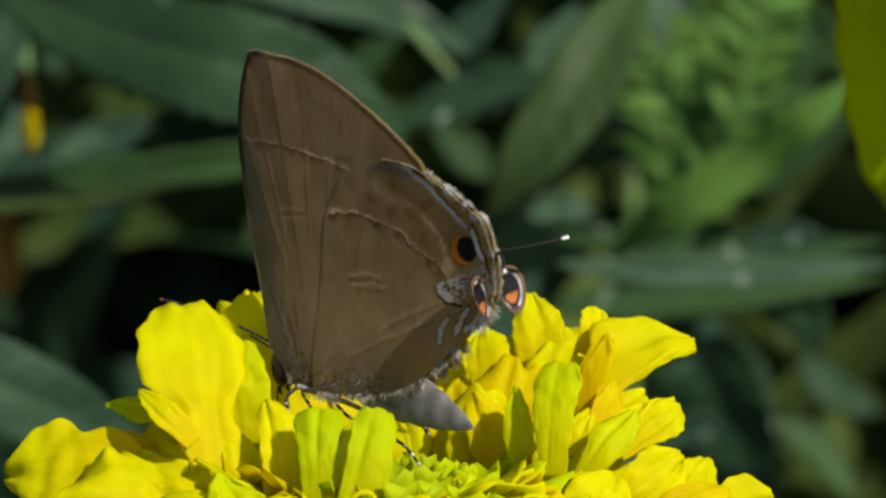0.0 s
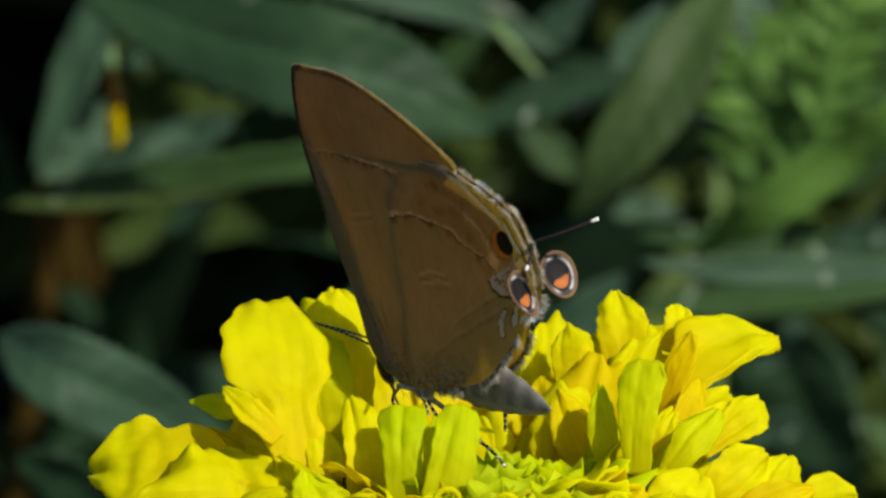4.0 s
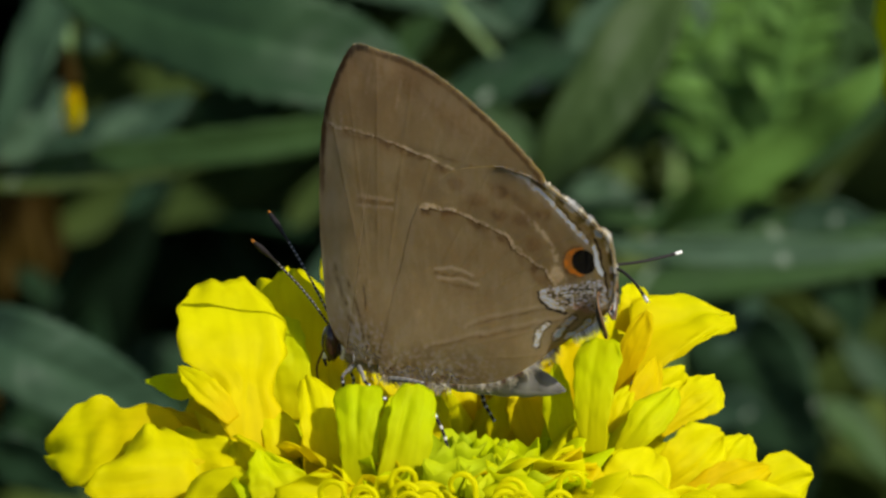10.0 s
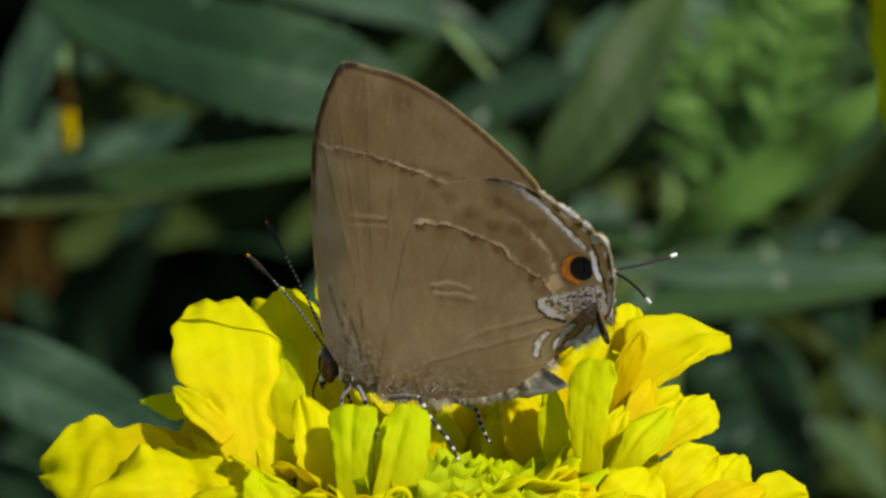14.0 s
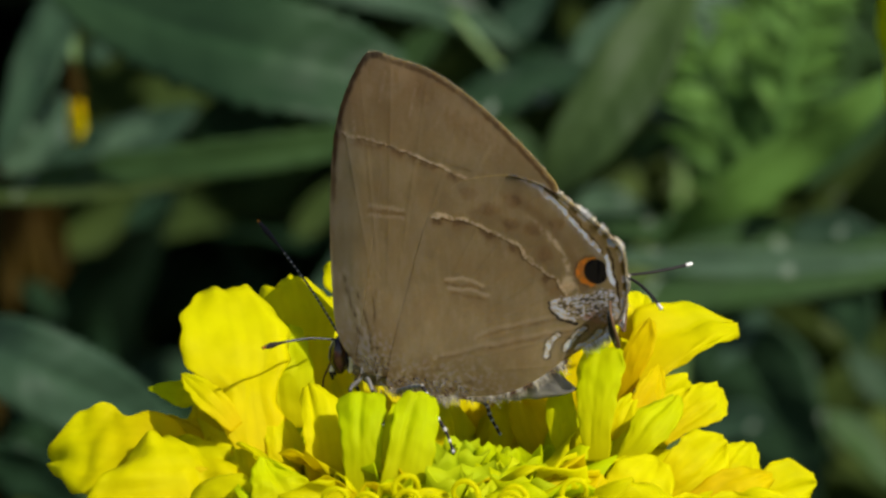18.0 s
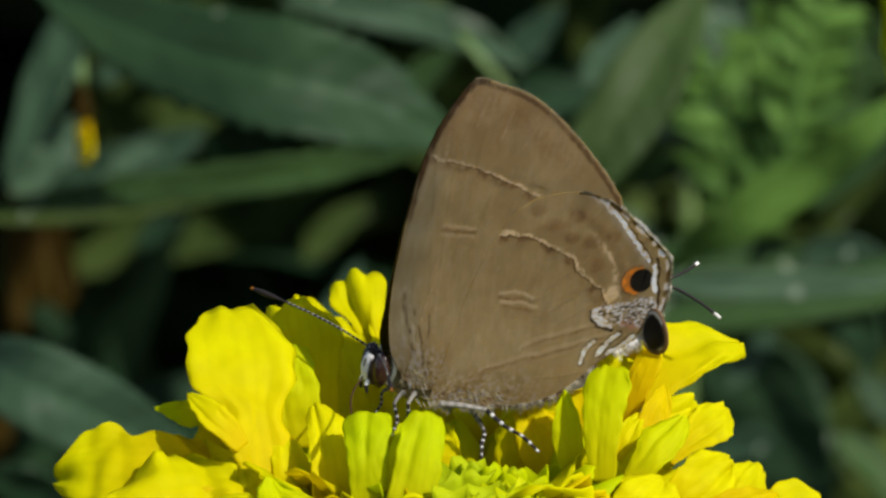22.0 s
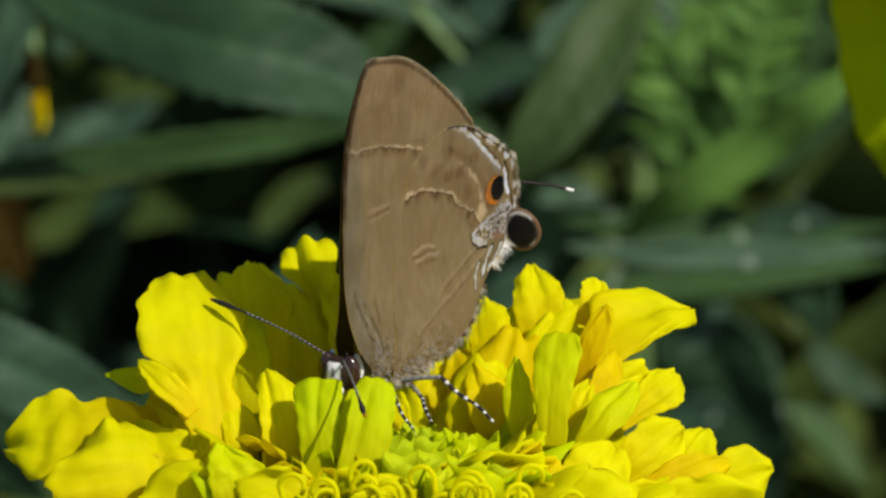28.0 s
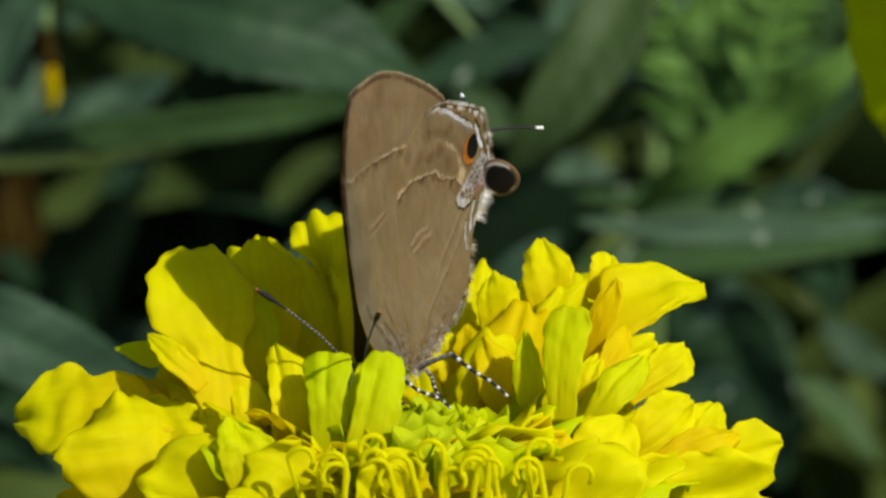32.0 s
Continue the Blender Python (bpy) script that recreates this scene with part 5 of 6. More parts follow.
def abdomen_mesh():
    n, m = 30, 28
    grid, cols = [], []
    for i in range(n):
        s = i / (n - 1)
        r = 1.92 * math.sin(min(1, 0.35 + s * 1.6) * math.pi / 2) * (1 - s ** 3.6) ** 0.8 * (1 - 0.35 * s) + 0.03
        r *= 1 + 0.035 * math.sin(s * 44)
        for j in range(m):
            w = 2 * math.pi * j / m
            grid.append(np.array((8.7 * s, r * 0.40 * math.cos(w), r * math.sin(w) - 0.5 * s * s)) * MM)
            cols.append(DUST * (0.60 + 0.16 * math.sin(s * 44)) if math.sin(w) > -0.5 else DUST * 0.9)
    faces = [[i * m + j, (i + 1) * m + j, (i + 1) * m + (j + 1) % m, i * m + (j + 1) % m] for i in range(n - 1) for j in range(m)]
    faces += [list(range(m)), [(n - 1) * m + j for j in range(m)][::-1]]
    return mesh_from("abdomen", grid, faces, cols)


abdomen = part("abdomen", abdomen_mesh(), BODY, fly, "slate-grey ringed abdomen")
abdomen.location = Vector((1.0, 0, 0.35)) * MM

head = ball("head", (-3.75, 0.8, 0.32), (0.66, 1.02, 1.02), lambda d: WHITE * 1.1 if d.x < -0.2 and abs(d.y) < 0.40 and abs(d.z) < 0.8 and not (abs(d.y) < 0.15 and 0.05 < d.z < 0.45) else DARK * 0.3, BODY, fly, 0.05, label="black and white head")
for side in (-1, 1):
    ball("eye", (0.08, side * 0.70, 0.10), (0.50, 0.58, 1.06), lambda d: np.array((0.030, 0.012, 0.009)), CORNEA, head, label="glossy black compound eye")
    c = [np.array((0.60 + 0.1 * math.cos(w), side * 1.02 + 0 * w, 0.1) ) * MM + np.array((0.28 * math.cos(w) * 0.3, side * -0.25 * abs(math.sin(w)), 0.85 * math.sin(w))) * MM for w in np.linspace(-1.5, 1.5, 16)]
    part("eye_rim", tube("eye_rim", c, [0.13 * MM] * 16, 6, [WHITE * 1.2] * 16), BODY, head, "white scales behind the eye")
    c = bend([(-0.25, side * 0.3, -0.5), (-0.45, side * 0.35, -0.95), (-0.35, side * 0.4, -1.4)], 12) * MM
    part("palp", tube("palp", c, np.linspace(0.2, 0.07, 12) * MM, 7, [WHITE if k < 6 else BLACK * 2 for k in range(12)]), BODY, head)
part("proboscis", tube("proboscis", bend([(-0.6, 0, -0.6), (-1.0, 0.05, -1.8), (-0.7, 0.1, -3.2)], 16) * MM, [0.06 * MM] * 16, 6, [DARK] * 16), BODY, head)
fur(head, (0.35, 0, 0.1), (0.6, 0.8, 0.8), 160, 0.45, (BROWN, GREY, PALE), (0.3, 0, 0.2), 14)


def antenna(side):
    n = 110
    c = bend([(0, 0, 0), (-2.9, 0, 0.25), (-5.8, 0, 0.2), (-8.2, 0, 0)], n) * MM
    rad = [(0.065 + 0.10 * math.exp(-((k / n - 0.86) / 0.10) ** 2)) * MM for k in range(n)]
    tint = []
    for k in range(n):
        s = k / n
        if s > 0.965:
            tint.append(ORANGE * 0.45)
        elif s > 0.68:
            tint.append(BLACK * 1.6)
        else:
            tint.append(WHITE * 0.5 if (k % 4) == 3 else BLACK * 1.6)
    ob = part("antenna", tube("antenna", c, rad, 8, tint), BODY, fly, "black and white ringed antenna with a rusty tip")
    ob.location = Vector((-3.35, side * 0.35, 0.85)) * MM
    return ob


antennae = [antenna(-1), antenna(1)]


def leg(points, fine=0.115):
    n = 54
    c = bend(points, n) - np.array(points[0])
    tint = [(WHITE * 0.6 if k % 7 in (2, 3) else BLACK * 1.8) if k > 18 else DUST * (0.6 + 0.2 * math.sin(k * 1.9)) for k in range(n)]
    rad = [(fine * 1.2 if k < 15 else fine * (1 if k < 38 else 0.8)) * MM for k in range(n)]
    ob = part("leg", tube("leg", c * MM, rad, 8, tint), BODY, fly, "black and white banded leg")
    ob.location = Vector(points[0]) * MM
    return ob


def jointed_leg(hip, thigh_long, shin_long, fine=0.115):
    """A leg in two pieces, along x from the hip: a plain thigh and a banded shin that hinges on its end."""
    c = bend([(0, 0, 0), (thigh_long * 0.5, 0, 0.06), (thigh_long, 0, 0)], 20) * MM
    thigh = part("leg", tube("leg", c, np.linspace(fine * 1.5, fine * 1.05, 20) * MM, 9, [DUST * (0.9 + 0.25 * math.sin(k * 1.7)) for k in range(20)]), BODY, fly, "grey-scaled thigh of a jointed leg")
    thigh.location = Vector(hip) * MM
    n = 60
    c = bend([(0, 0, 0), (shin_long * 0.35, 0, -0.10), (shin_long * 0.7, 0, 0.06), (shin_long, 0, -0.12)], n) * MM
    tint = [WHITE * 0.75 if k % 10 in (6, 7, 8) else BLACK * 2.0 for k in range(n)]
    rad = [fine * (1.05 - 0.4 * k / n) * (1.18 if k % 10 in (5, 6, 7) else 1.0) * MM for k in range(n)]
    shin = part("shin", tube("shin", c, rad, 8, tint), BODY, thigh, "black and white banded shin and foot")
    shin.location = (thigh_long * MM, 0, 0)
    return thigh, shin


hind_leg, hind_shin = jointed_leg((-0.17, -0.90, -1.13), 2.6, 4.1)
middle_leg, middle_shin = jointed_leg((-1.92, -1.01, -0.5), 2.0, 3.3, 0.10)
far_leg = leg([(2.41, 1.10, -1.76), (4.16, 1.60, -2.47), (4.58, 1.39, -3.36), (5.10, 1.19, -4.32)])
fore_leg = leg([(-2.3, -0.40, -0.6), (-2.9, -0.80, -1.2), (-2.7, -1.10, -2.1), (-3.0, -1.30, -2.9)], 0.09)
far_fore_leg = leg([(-2.3, 0.40, -0.6), (-2.9, 0.80, -1.2), (-2.7, 1.10, -2.1), (-3.0, 1.30, -2.9)], 0.09)

for ob in fly.children:
    ob.location.y += 0.75 * MM

# ---- plants behind ----
plant_left = thing('foliage_plant', (-0.10, 0.20, 0.0), 'dark green leafy plant with toothed lance-shaped leaves', 'plant', 'plants behind the bloom')
leaf(plant_left, [(-30.3, 20.1, 172.0), (-21.7, 16.0, 165.0), (-13.2, 13.5, 160.0), (-5.7, 11.4, 162.0), (0.0, 8.6, 165.0)], 8.9, LEAF, turn=-18, teeth=24, tooth=0.2, fold=0.2, seed=3, peak=0.5, vein=0.7)
leaf(plant_left, [(-34.2, 4.3, 178.0), (-27.7, 5.2, 178.0), (-19.6, 6.2, 178.0), (-12.7, 7.0, 178.0), (-7.5, 7.8, 178.0), (-1.8, 8.9, 178.0)], 2.9, LEAF_FRESH, turn=15, teeth=18, tooth=0.16, seed=6, peak=0.55, vein=0.4)
leaf(plant_left, [(-35.6, 3.7, 192.0), (-29.0, 4.2, 192.0), (-22.0, 4.9, 192.0), (-15.0, 5.8, 192.0)], 1.8, LEAF_DEEP, turn=-10, seed=7, vein=0.2)
leaf(plant_left, [(-26.3, 21.3, 185.0), (-29.0, 16.0, 185.0), (-30.8, 11.5, 185.0), (-33.3, 6.2, 185.0)], 3.9, LEAF_BLUE, turn=20, teeth=14, seed=4)
leaf(plant_left, [(-33.7, 5.9, 205.0), (-31.2, 7.4, 205.0), (-29.7, 9.3, 205.0), (-28.5, 11.8, 205.0)], 3.6, LEAF_PALE, turn=15, seed=5, peak=0.45)
leaf(plant_left, [(-30.6, 5.7, 200.0), (-26.4, 7.3, 200.0), (-21.8, 8.9, 200.0), (-18.9, 10.5, 200.0)], 3.8, LEAF_BLUE, turn=15, teeth=9, seed=57)
leaf(plant_left, [(-25.9, 7.1, 196.0), (-24.0, 8.4, 196.0), (-21.9, 9.0, 196.0)], 1.7, LEAF_PALE, turn=-12, seed=58)
leaf(plant_left, [(-26.8, 13.8, 198.0), (-25.5, 15.2, 198.0), (-24.3, 16.7, 198.0)], 2.1, LEAF_BLUE, turn=10, seed=59)
leaf(plant_left, [(-34.1, -5.4, 150.0), (-29.3, -8.1, 145.0), (-23.5, -10.9, 148.0), (-17.5, -14.1, 155.0)], 6.4, LEAF_BLUE, turn=-4, teeth=16, seed=8, peak=0.42, tooth=0.06, vein=0.5)
leaf(plant_left, [(-34.3, -2.6, 262.0), (-32.5, -4.0, 262.0), (-31.4, -5.6, 262.0)], 2.0, LEAF, turn=20, seed=61)
leaf(plant_left, [(-25.2, 1.6, 235.0), (-23.2, 3.5, 235.0), (-21.0, 5.3, 235.0)], 2.0, LEAF, turn=-20, seed=62)
leaf(plant_left, [(-12.8, 0.9, 262.0), (-10.3, 3.6, 262.0), (-7.4, 5.9, 262.0)], 2.7, LEAF_DEEP, turn=20, seed=63)
leaf(plant_left, [(-33.9, -14.4, 172.0), (-29.9, -16.0, 172.0), (-25.9, -18.5, 172.0)], 4.4, LEAF, turn=30, teeth=12, seed=45)
rod(plant_left, 'stem', [(-52.0, -32.8, 230.0), (-47.3, 1.7, 215.0), (-44.6, 22.7, 205.0), (-45.2, 39.2, 200.0)], 0.93, 0.42, STEM)
leaf(plant_left, [(-11.4, -7.1, 202.0), (-9.4, -3.7, 202.0), (-7.5, 0.9, 202.0)], 3.1, LEAF_BLUE, turn=15, seed=72)
plant_middle = thing('foliage_plant', (0.03, 0.24, 0.0), 'dark green leafy plant with long narrow leaves', 'plant', 'plants behind the bloom')
leaf(plant_middle, [(-13.8, 20.4, 215.0), (-6.1, 19.5, 215.0), (0.3, 17.8, 215.0), (4.9, 15.1, 215.0)], 3.0, LEAF_PALE, turn=10, seed=44)
rod(plant_middle, 'stem', [(-0.2, 17.7, 208.0), (2.1, 15.0, 208.0), (4.0, 13.1, 208.0), (6.1, 12.2, 208.0)], 0.36, 0.26, STEM)
leaf(plant_middle, [(-4.5, 12.5, 222.0), (-3.0, 15.0, 222.0), (-0.2, 17.2, 222.0)], 2.7, LEAF_FRESH, turn=20, teeth=12, seed=9)
leaf(plant_middle, [(-1.0, 10.0, 200.0), (2.8, 11.3, 200.0), (6.5, 12.5, 200.0), (10.2, 13.5, 200.0)], 3.8, LEAF, turn=-12, seed=10, peak=0.55)
leaf(plant_middle, [(3.3, 16.0, 226.0), (5.0, 17.7, 226.0), (7.6, 20.3, 226.0)], 3.0, LEAF_BLUE, turn=20, seed=64)
leaf(plant_middle, [(8.7, 13.7, 202.0), (10.5, 15.9, 202.0), (12.9, 18.8, 202.0)], 2.5, LEAF_PALE, turn=12, seed=46)
leaf(plant_middle, [(17.8, 21.3, 186.0), (14.3, 15.5, 182.0), (11.3, 10.6, 180.0), (8.2, 6.3, 180.0), (5.7, 2.9, 182.0)], 5.7, LEAF_OLIVE, turn=12, seed=11, peak=0.42, fold=0.15, vein=0.1)
leaf(plant_middle, [(12.4, 10.2, 216.0), (14.9, 10.8, 216.0), (17.5, 9.7, 216.0), (18.7, 7.9, 216.0)], 1.6, LEAF_PALE, turn=10, seed=65)
leaf(plant_middle, [(8.8, 6.1, 224.0), (10.8, 7.0, 224.0), (12.9, 7.7, 224.0)], 1.7, LEAF_LIGHT, turn=15, seed=47)
leaf(plant_middle, [(8.9, 3.2, 212.0), (11.5, 3.8, 212.0), (14.2, 2.8, 212.0)], 2.2, LEAF_PALE, turn=15, seed=48)
leaf(plant_middle, [(6.4, 6.2, 245.0), (4.2, 8.4, 245.0), (2.0, 10.4, 245.0)], 3.1, LEAF_FRESH, turn=20, seed=49)
leaf(plant_middle, [(13.5, 6.7, 250.0), (16.2, 8.5, 250.0), (18.4, 6.7, 250.0)], 2.7, LEAF_FRESH, turn=25, teeth=10, seed=50)
rod(plant_middle, 'stem', [(18.3, -21.2, 285.0), (18.3, -0.4, 285.0), (18.5, 8.8, 285.0), (18.7, 29.5, 285.0)], 0.6, 0.36, STEM)
leaf(plant_middle, [(4.4, -7.4, 192.0), (6.6, -4.9, 192.0), (9.5, -1.2, 192.0)], 4.7, LEAF_BLUE, turn=15, seed=71)
plant_right = thing('foliage_plant', (0.12, 0.22, 0.0), 'fresh green marigold plant with feathery divided leaves', 'plant', 'plants behind the bloom')
leaf(plant_right, [(15.2, 0.4, 195.0), (20.0, 3.7, 190.0), (25.3, 7.3, 188.0), (29.3, 10.3, 185.0), (34.2, 13.9, 185.0)], 3.8, LEAF_LIGHT, turn=8, seed=12, peak=0.4, vein=0.4)
leaf(plant_right, [(25.7, 4.6, 200.0), (29.0, 7.5, 200.0), (34.0, 10.5, 200.0)], 2.0, LEAF_FRESH, turn=10, seed=66)
feather(plant_right, [(20.2, 0.5, 214.0), (20.3, 6.0, 214.0), (20.0, 10.6, 214.0), (18.3, 15.1, 214.0)], 13, 5.0, 1.35, LEAF_LIGHT, seed=13)
feather(plant_right, [(19.5, 1.8, 222.0), (22.1, 7.3, 222.0), (23.2, 12.5, 222.0), (22.5, 18.9, 222.0)], 14, 5.2, 1.4, LEAF_LIGHT, seed=14)
feather(plant_right, [(21.4, 4.7, 212.0), (24.4, 9.8, 212.0), (25.6, 14.8, 212.0), (27.3, 20.3, 212.0)], 14, 4.8, 1.35, LEAF_LIGHT, seed=15)
feather(plant_right, [(19.9, 10.5, 240.0), (21.0, 15.4, 240.0), (20.4, 21.0, 240.0)], 11, 4.6, 1.35, LEAF_PALE, seed=16)
feather(plant_right, [(26.8, 6.1, 236.0), (29.9, 13.1, 236.0), (33.8, 18.3, 236.0)], 11, 4.4, 1.3, LEAF_FRESH, seed=51)
leaf(plant_right, [(27.1, 8.0, 206.0), (29.6, 9.2, 206.0), (32.6, 9.9, 206.0)], 1.8, LEAF_PALE, turn=15, seed=67)
leaf(plant_right, [(24.5, 0.7, 196.0), (27.6, 1.6, 196.0), (31.3, 1.2, 196.0)], 2.5, LEAF_BLUE, turn=15, seed=68)
leaf(plant_right, [(10.8, -0.4, 182.0), (16.9, -0.9, 182.0), (25.1, -1.0, 182.0), (34.9, -0.4, 182.0)], 2.1, LEAF_PALE, turn=12, seed=17, peak=0.55, vein=0.3)
leaf(plant_right, [(10.7, 1.5, 206.0), (19.6, 1.1, 206.0), (28.0, 0.5, 206.0), (35.9, 1.1, 206.0)], 2.8, LEAF_FRESH, turn=-14, seed=18)
leaf(plant_right, [(10.6, -3.6, 196.0), (17.2, -3.2, 196.0), (25.5, -2.5, 196.0), (35.5, -1.5, 196.0)], 3.3, LEAF_FRESH, turn=-22, seed=52)
leaf(plant_right, [(26.4, -1.2, 197.0), (28.9, -3.7, 197.0), (30.1, -7.4, 197.0)], 4.2, LEAF, turn=20, teeth=10, seed=53)
leaf(plant_right, [(18.1, -3.4, 236.0), (22.9, -8.7, 236.0), (25.7, -13.9, 236.0), (27.3, -20.9, 236.0)], 9.6, LEAF, turn=30, teeth=14, tooth=0.06, seed=20, vein=0.3)
leaf(plant_right, [(19.2, -8.6, 190.0), (20.8, -6.5, 190.0), (22.9, -4.3, 190.0)], 2.1, LEAF_BLUE, turn=20, seed=54)
leaf(plant_right, [(18.3, -13.8, 205.0), (21.2, -12.6, 205.0), (23.7, -13.2, 205.0)], 2.9, LEAF_BLUE, turn=20, seed=69)
leaf(plant_right, [(28.1, -12.4, 222.0), (31.1, -14.7, 222.0), (34.1, -18.8, 222.0)], 3.0, LEAF_FRESH, turn=-30, seed=56)
leaf(plant_right, [(30.8, -7.9, 250.0), (33.5, -10.6, 250.0), (37.0, -12.4, 250.0)], 3.1, LEAF, turn=-20, seed=70)
rod(plant_right, 'stem', [(44.4, -37.6, 240.0), (40.0, -6.8, 220.0), (37.3, 10.0, 200.0), (37.7, 30.5, 190.0)], 0.85, 0.38, STEM)

# a drooping yellow bud among the leaves, a bloom darkened in place of shade, and a neighbouring bloom nearer the viewer
bud = thing("marigold_bud", spot(-27.4, 10.5, 190), "small drooping yellow marigold bud on a dark stalk", "flower")
for k, a in enumerate((-0.25, 0.0, 0.22, 0.1)):
    petal(bud, (-27.6 + a * 0.6, 11.4, 190 + k * 0.4), (-27.4 + a, 7.7 + 0.2 * k, 190 - k * 0.4), 1.15, (GOLD, GOLD)[k % 2], turn=50 + 30 * a, cup=0.5, ruffle=0.3, blunt=0.6, waist=0.8, seed=400 + k)
part("bract_cup", tube("bract_cup", (bend([(0, 0, 0), (-0.05, 0, 1.3), (-0.2, 0, 2.9)], 10)) * MM, np.array((0.65, 0.75, 0.75, 0.7, 0.6, 0.55, 0.5, 0.4, 0.3, 0.25)) * MM, 10), DIM_BROWN, bud, "dark olive bracts").location = spot(-27.6, 11.0, 190) - bud.location
rod(bud, "stalk", [(-28.6, 30, 194), (-28.1, 20, 192), (-27.7, 13.2, 190)], 0.45, 0.35, STEM)
# shade is put into the dark brown of these petals and their stem
dim_bloom = thing("marigold", spot(-34, -2, 262), "marigold bloom coloured dark brown to stand in for shade", "flower")
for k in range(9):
    petal(dim_bloom, (-35.5 + 0.5 * k * 0.5, 8.0, 262), (-35.0 + 0.5 * k, -4.5 + 1.4 * (k % 3), 262 + (k % 4)), 2.0, DIM_BROWN, turn=25 * (k % 3 - 1), cup=0.5, ruffle=0.9, seed=420 + k)
rod(dim_bloom, "stem", [(-35, 7.5, 263), (-38, -20, 266), (-46, -70, 270)], 0.9, 1.6, DIM_BROWN)
near = thing("marigold", spot(34, 24, -88), "yellow marigold bloom close by, drooping petals under an added shading ring", "flower")
# two flat petal rings, added out of view to shade the drooping petals
for k in range(40):
    a = 2 * math.pi * k / 20 + (0.15 if k >= 20 else 0)
    r = 15 if k < 20 else 10
    petal(near, (34 + 2 * math.cos(a), 20 + (2 if k >= 20 else 0), -88 + 2 * math.sin(a)), (34 + r * math.cos(a), 22 + (5 if k >= 20 else 0) + math.sin(5 * a), -88 + r * math.sin(a)),
          7.0 if k < 20 else 6.0, (YELLOW, GOLD, LEMON)[k % 3], face=np.array(UP), turn=12 * math.sin(3 * a), cup=-0.2, ruffle=0.6, seed=440 + k)
petal(near, (24.6, 20, -78), (25.2, 0.2, -74), 8.0, LEMON, turn=6, bow=0.8, cup=0.3, ruffle=0.3, blunt=0.1, frill=0.3, rows=28, left=(3.6, 4.0, 4.1, 4.0, 3.9, 3.6, 2.8, 0.8), right=(3.6, 4.0, 4.2, 4.2, 4.0, 3.6, 2.8, 0.8), seed=480)
for k in range(8):
    petal(near, (27.0 + 1.8 * (k % 4), 20, -84 + 1.5 * (k // 4)), (26.8 + 2.4 * (k % 4), -1.4 + 1.1 * (k % 3), -72 + 2.5 * (k // 4)), 4.4, (LEMON, YELLOW)[k % 2], turn=12 * (k % 3 - 1), bow=0.8, cup=0.3, ruffle=0.35,
          blunt=0.7, waist=0.8, frill=0.3, seed=481 + k)
rod(near, "stem", [(34, 20, -88), (38, -40, -76), (40, -180, -60), (40, -430, -60)], 1.6, 2.2, STEM)


def thicket(name, label, count, box, size, material, seed):
    """Many small leaves that fill the depth behind the plants."""
    q = np.random.default_rng(seed)
    verts, faces, cols = [], [], []
    (u0, u1), (v0, v1), (d0, d1) = box
    for k in range(count):
        p = np.array(spot(q.uniform(u0, u1), q.uniform(v0, v1), q.uniform(d0, d1)))
        ax = unit(q.normal(size=3) * np.array((1, 1, 0.5)))
        nn = unit(np.cross(ax, unit(q.normal(size=3))))
        ss = np.cross(ax, nn)
        long, wide = size * q.uniform(0.6, 1.4) * MM, size * q.uniform(0.12, 0.22) * MM
        n0 = len(verts)
        c = q.uniform(0.6, 1.2)
        for f, w in ((0, 0.1), (0.25, 0.8), (0.5, 1.0), (0.8, 0.6), (1.0, 0.02)):
            sag = -0.25 * long * f * f
            for s in (-1, 0, 1):
                verts.append(p + ax * long * f + ss * wide * w * s + nn * (wide * 0.25 * abs(s)) + np.array((0, 0, sag)))
                cols.append((c, c, c))
        for r in range(4):
            for s in range(2):
                a = n0 + r * 3 + s
                faces.append([a, a + 3, a + 4, a + 1])
    ob = part(name, mesh_from(name, verts, faces, cols), material)
    return tagged(ob, label, "foliage", kind="stuff")


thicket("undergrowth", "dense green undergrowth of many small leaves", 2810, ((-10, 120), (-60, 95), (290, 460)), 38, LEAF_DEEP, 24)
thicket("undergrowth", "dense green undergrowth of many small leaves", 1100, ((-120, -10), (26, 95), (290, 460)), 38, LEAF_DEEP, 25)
# lower left: a darker leaf colour stands in for shade between the plants
thicket("undergrowth", "green undergrowth coloured blackish in place of deep shade", 1700, ((-120, -8), (-60, 26), (290, 460)), 38, LEAF, 26)
# added above the view to keep the sun off the undergrowth
thicket("undergrowth", "unseen leaves added overhead to shade the undergrowth", 900, ((-140, 170), (74, 135), (208, 340)), 38, LEAF_DEEP, 27)
thicket("undergrowth", "dense dark green undergrowth down to the soil", 1500, ((-170, 170), (-330, -60), (260, 520)), 70, LEAF_DEEP, 22)


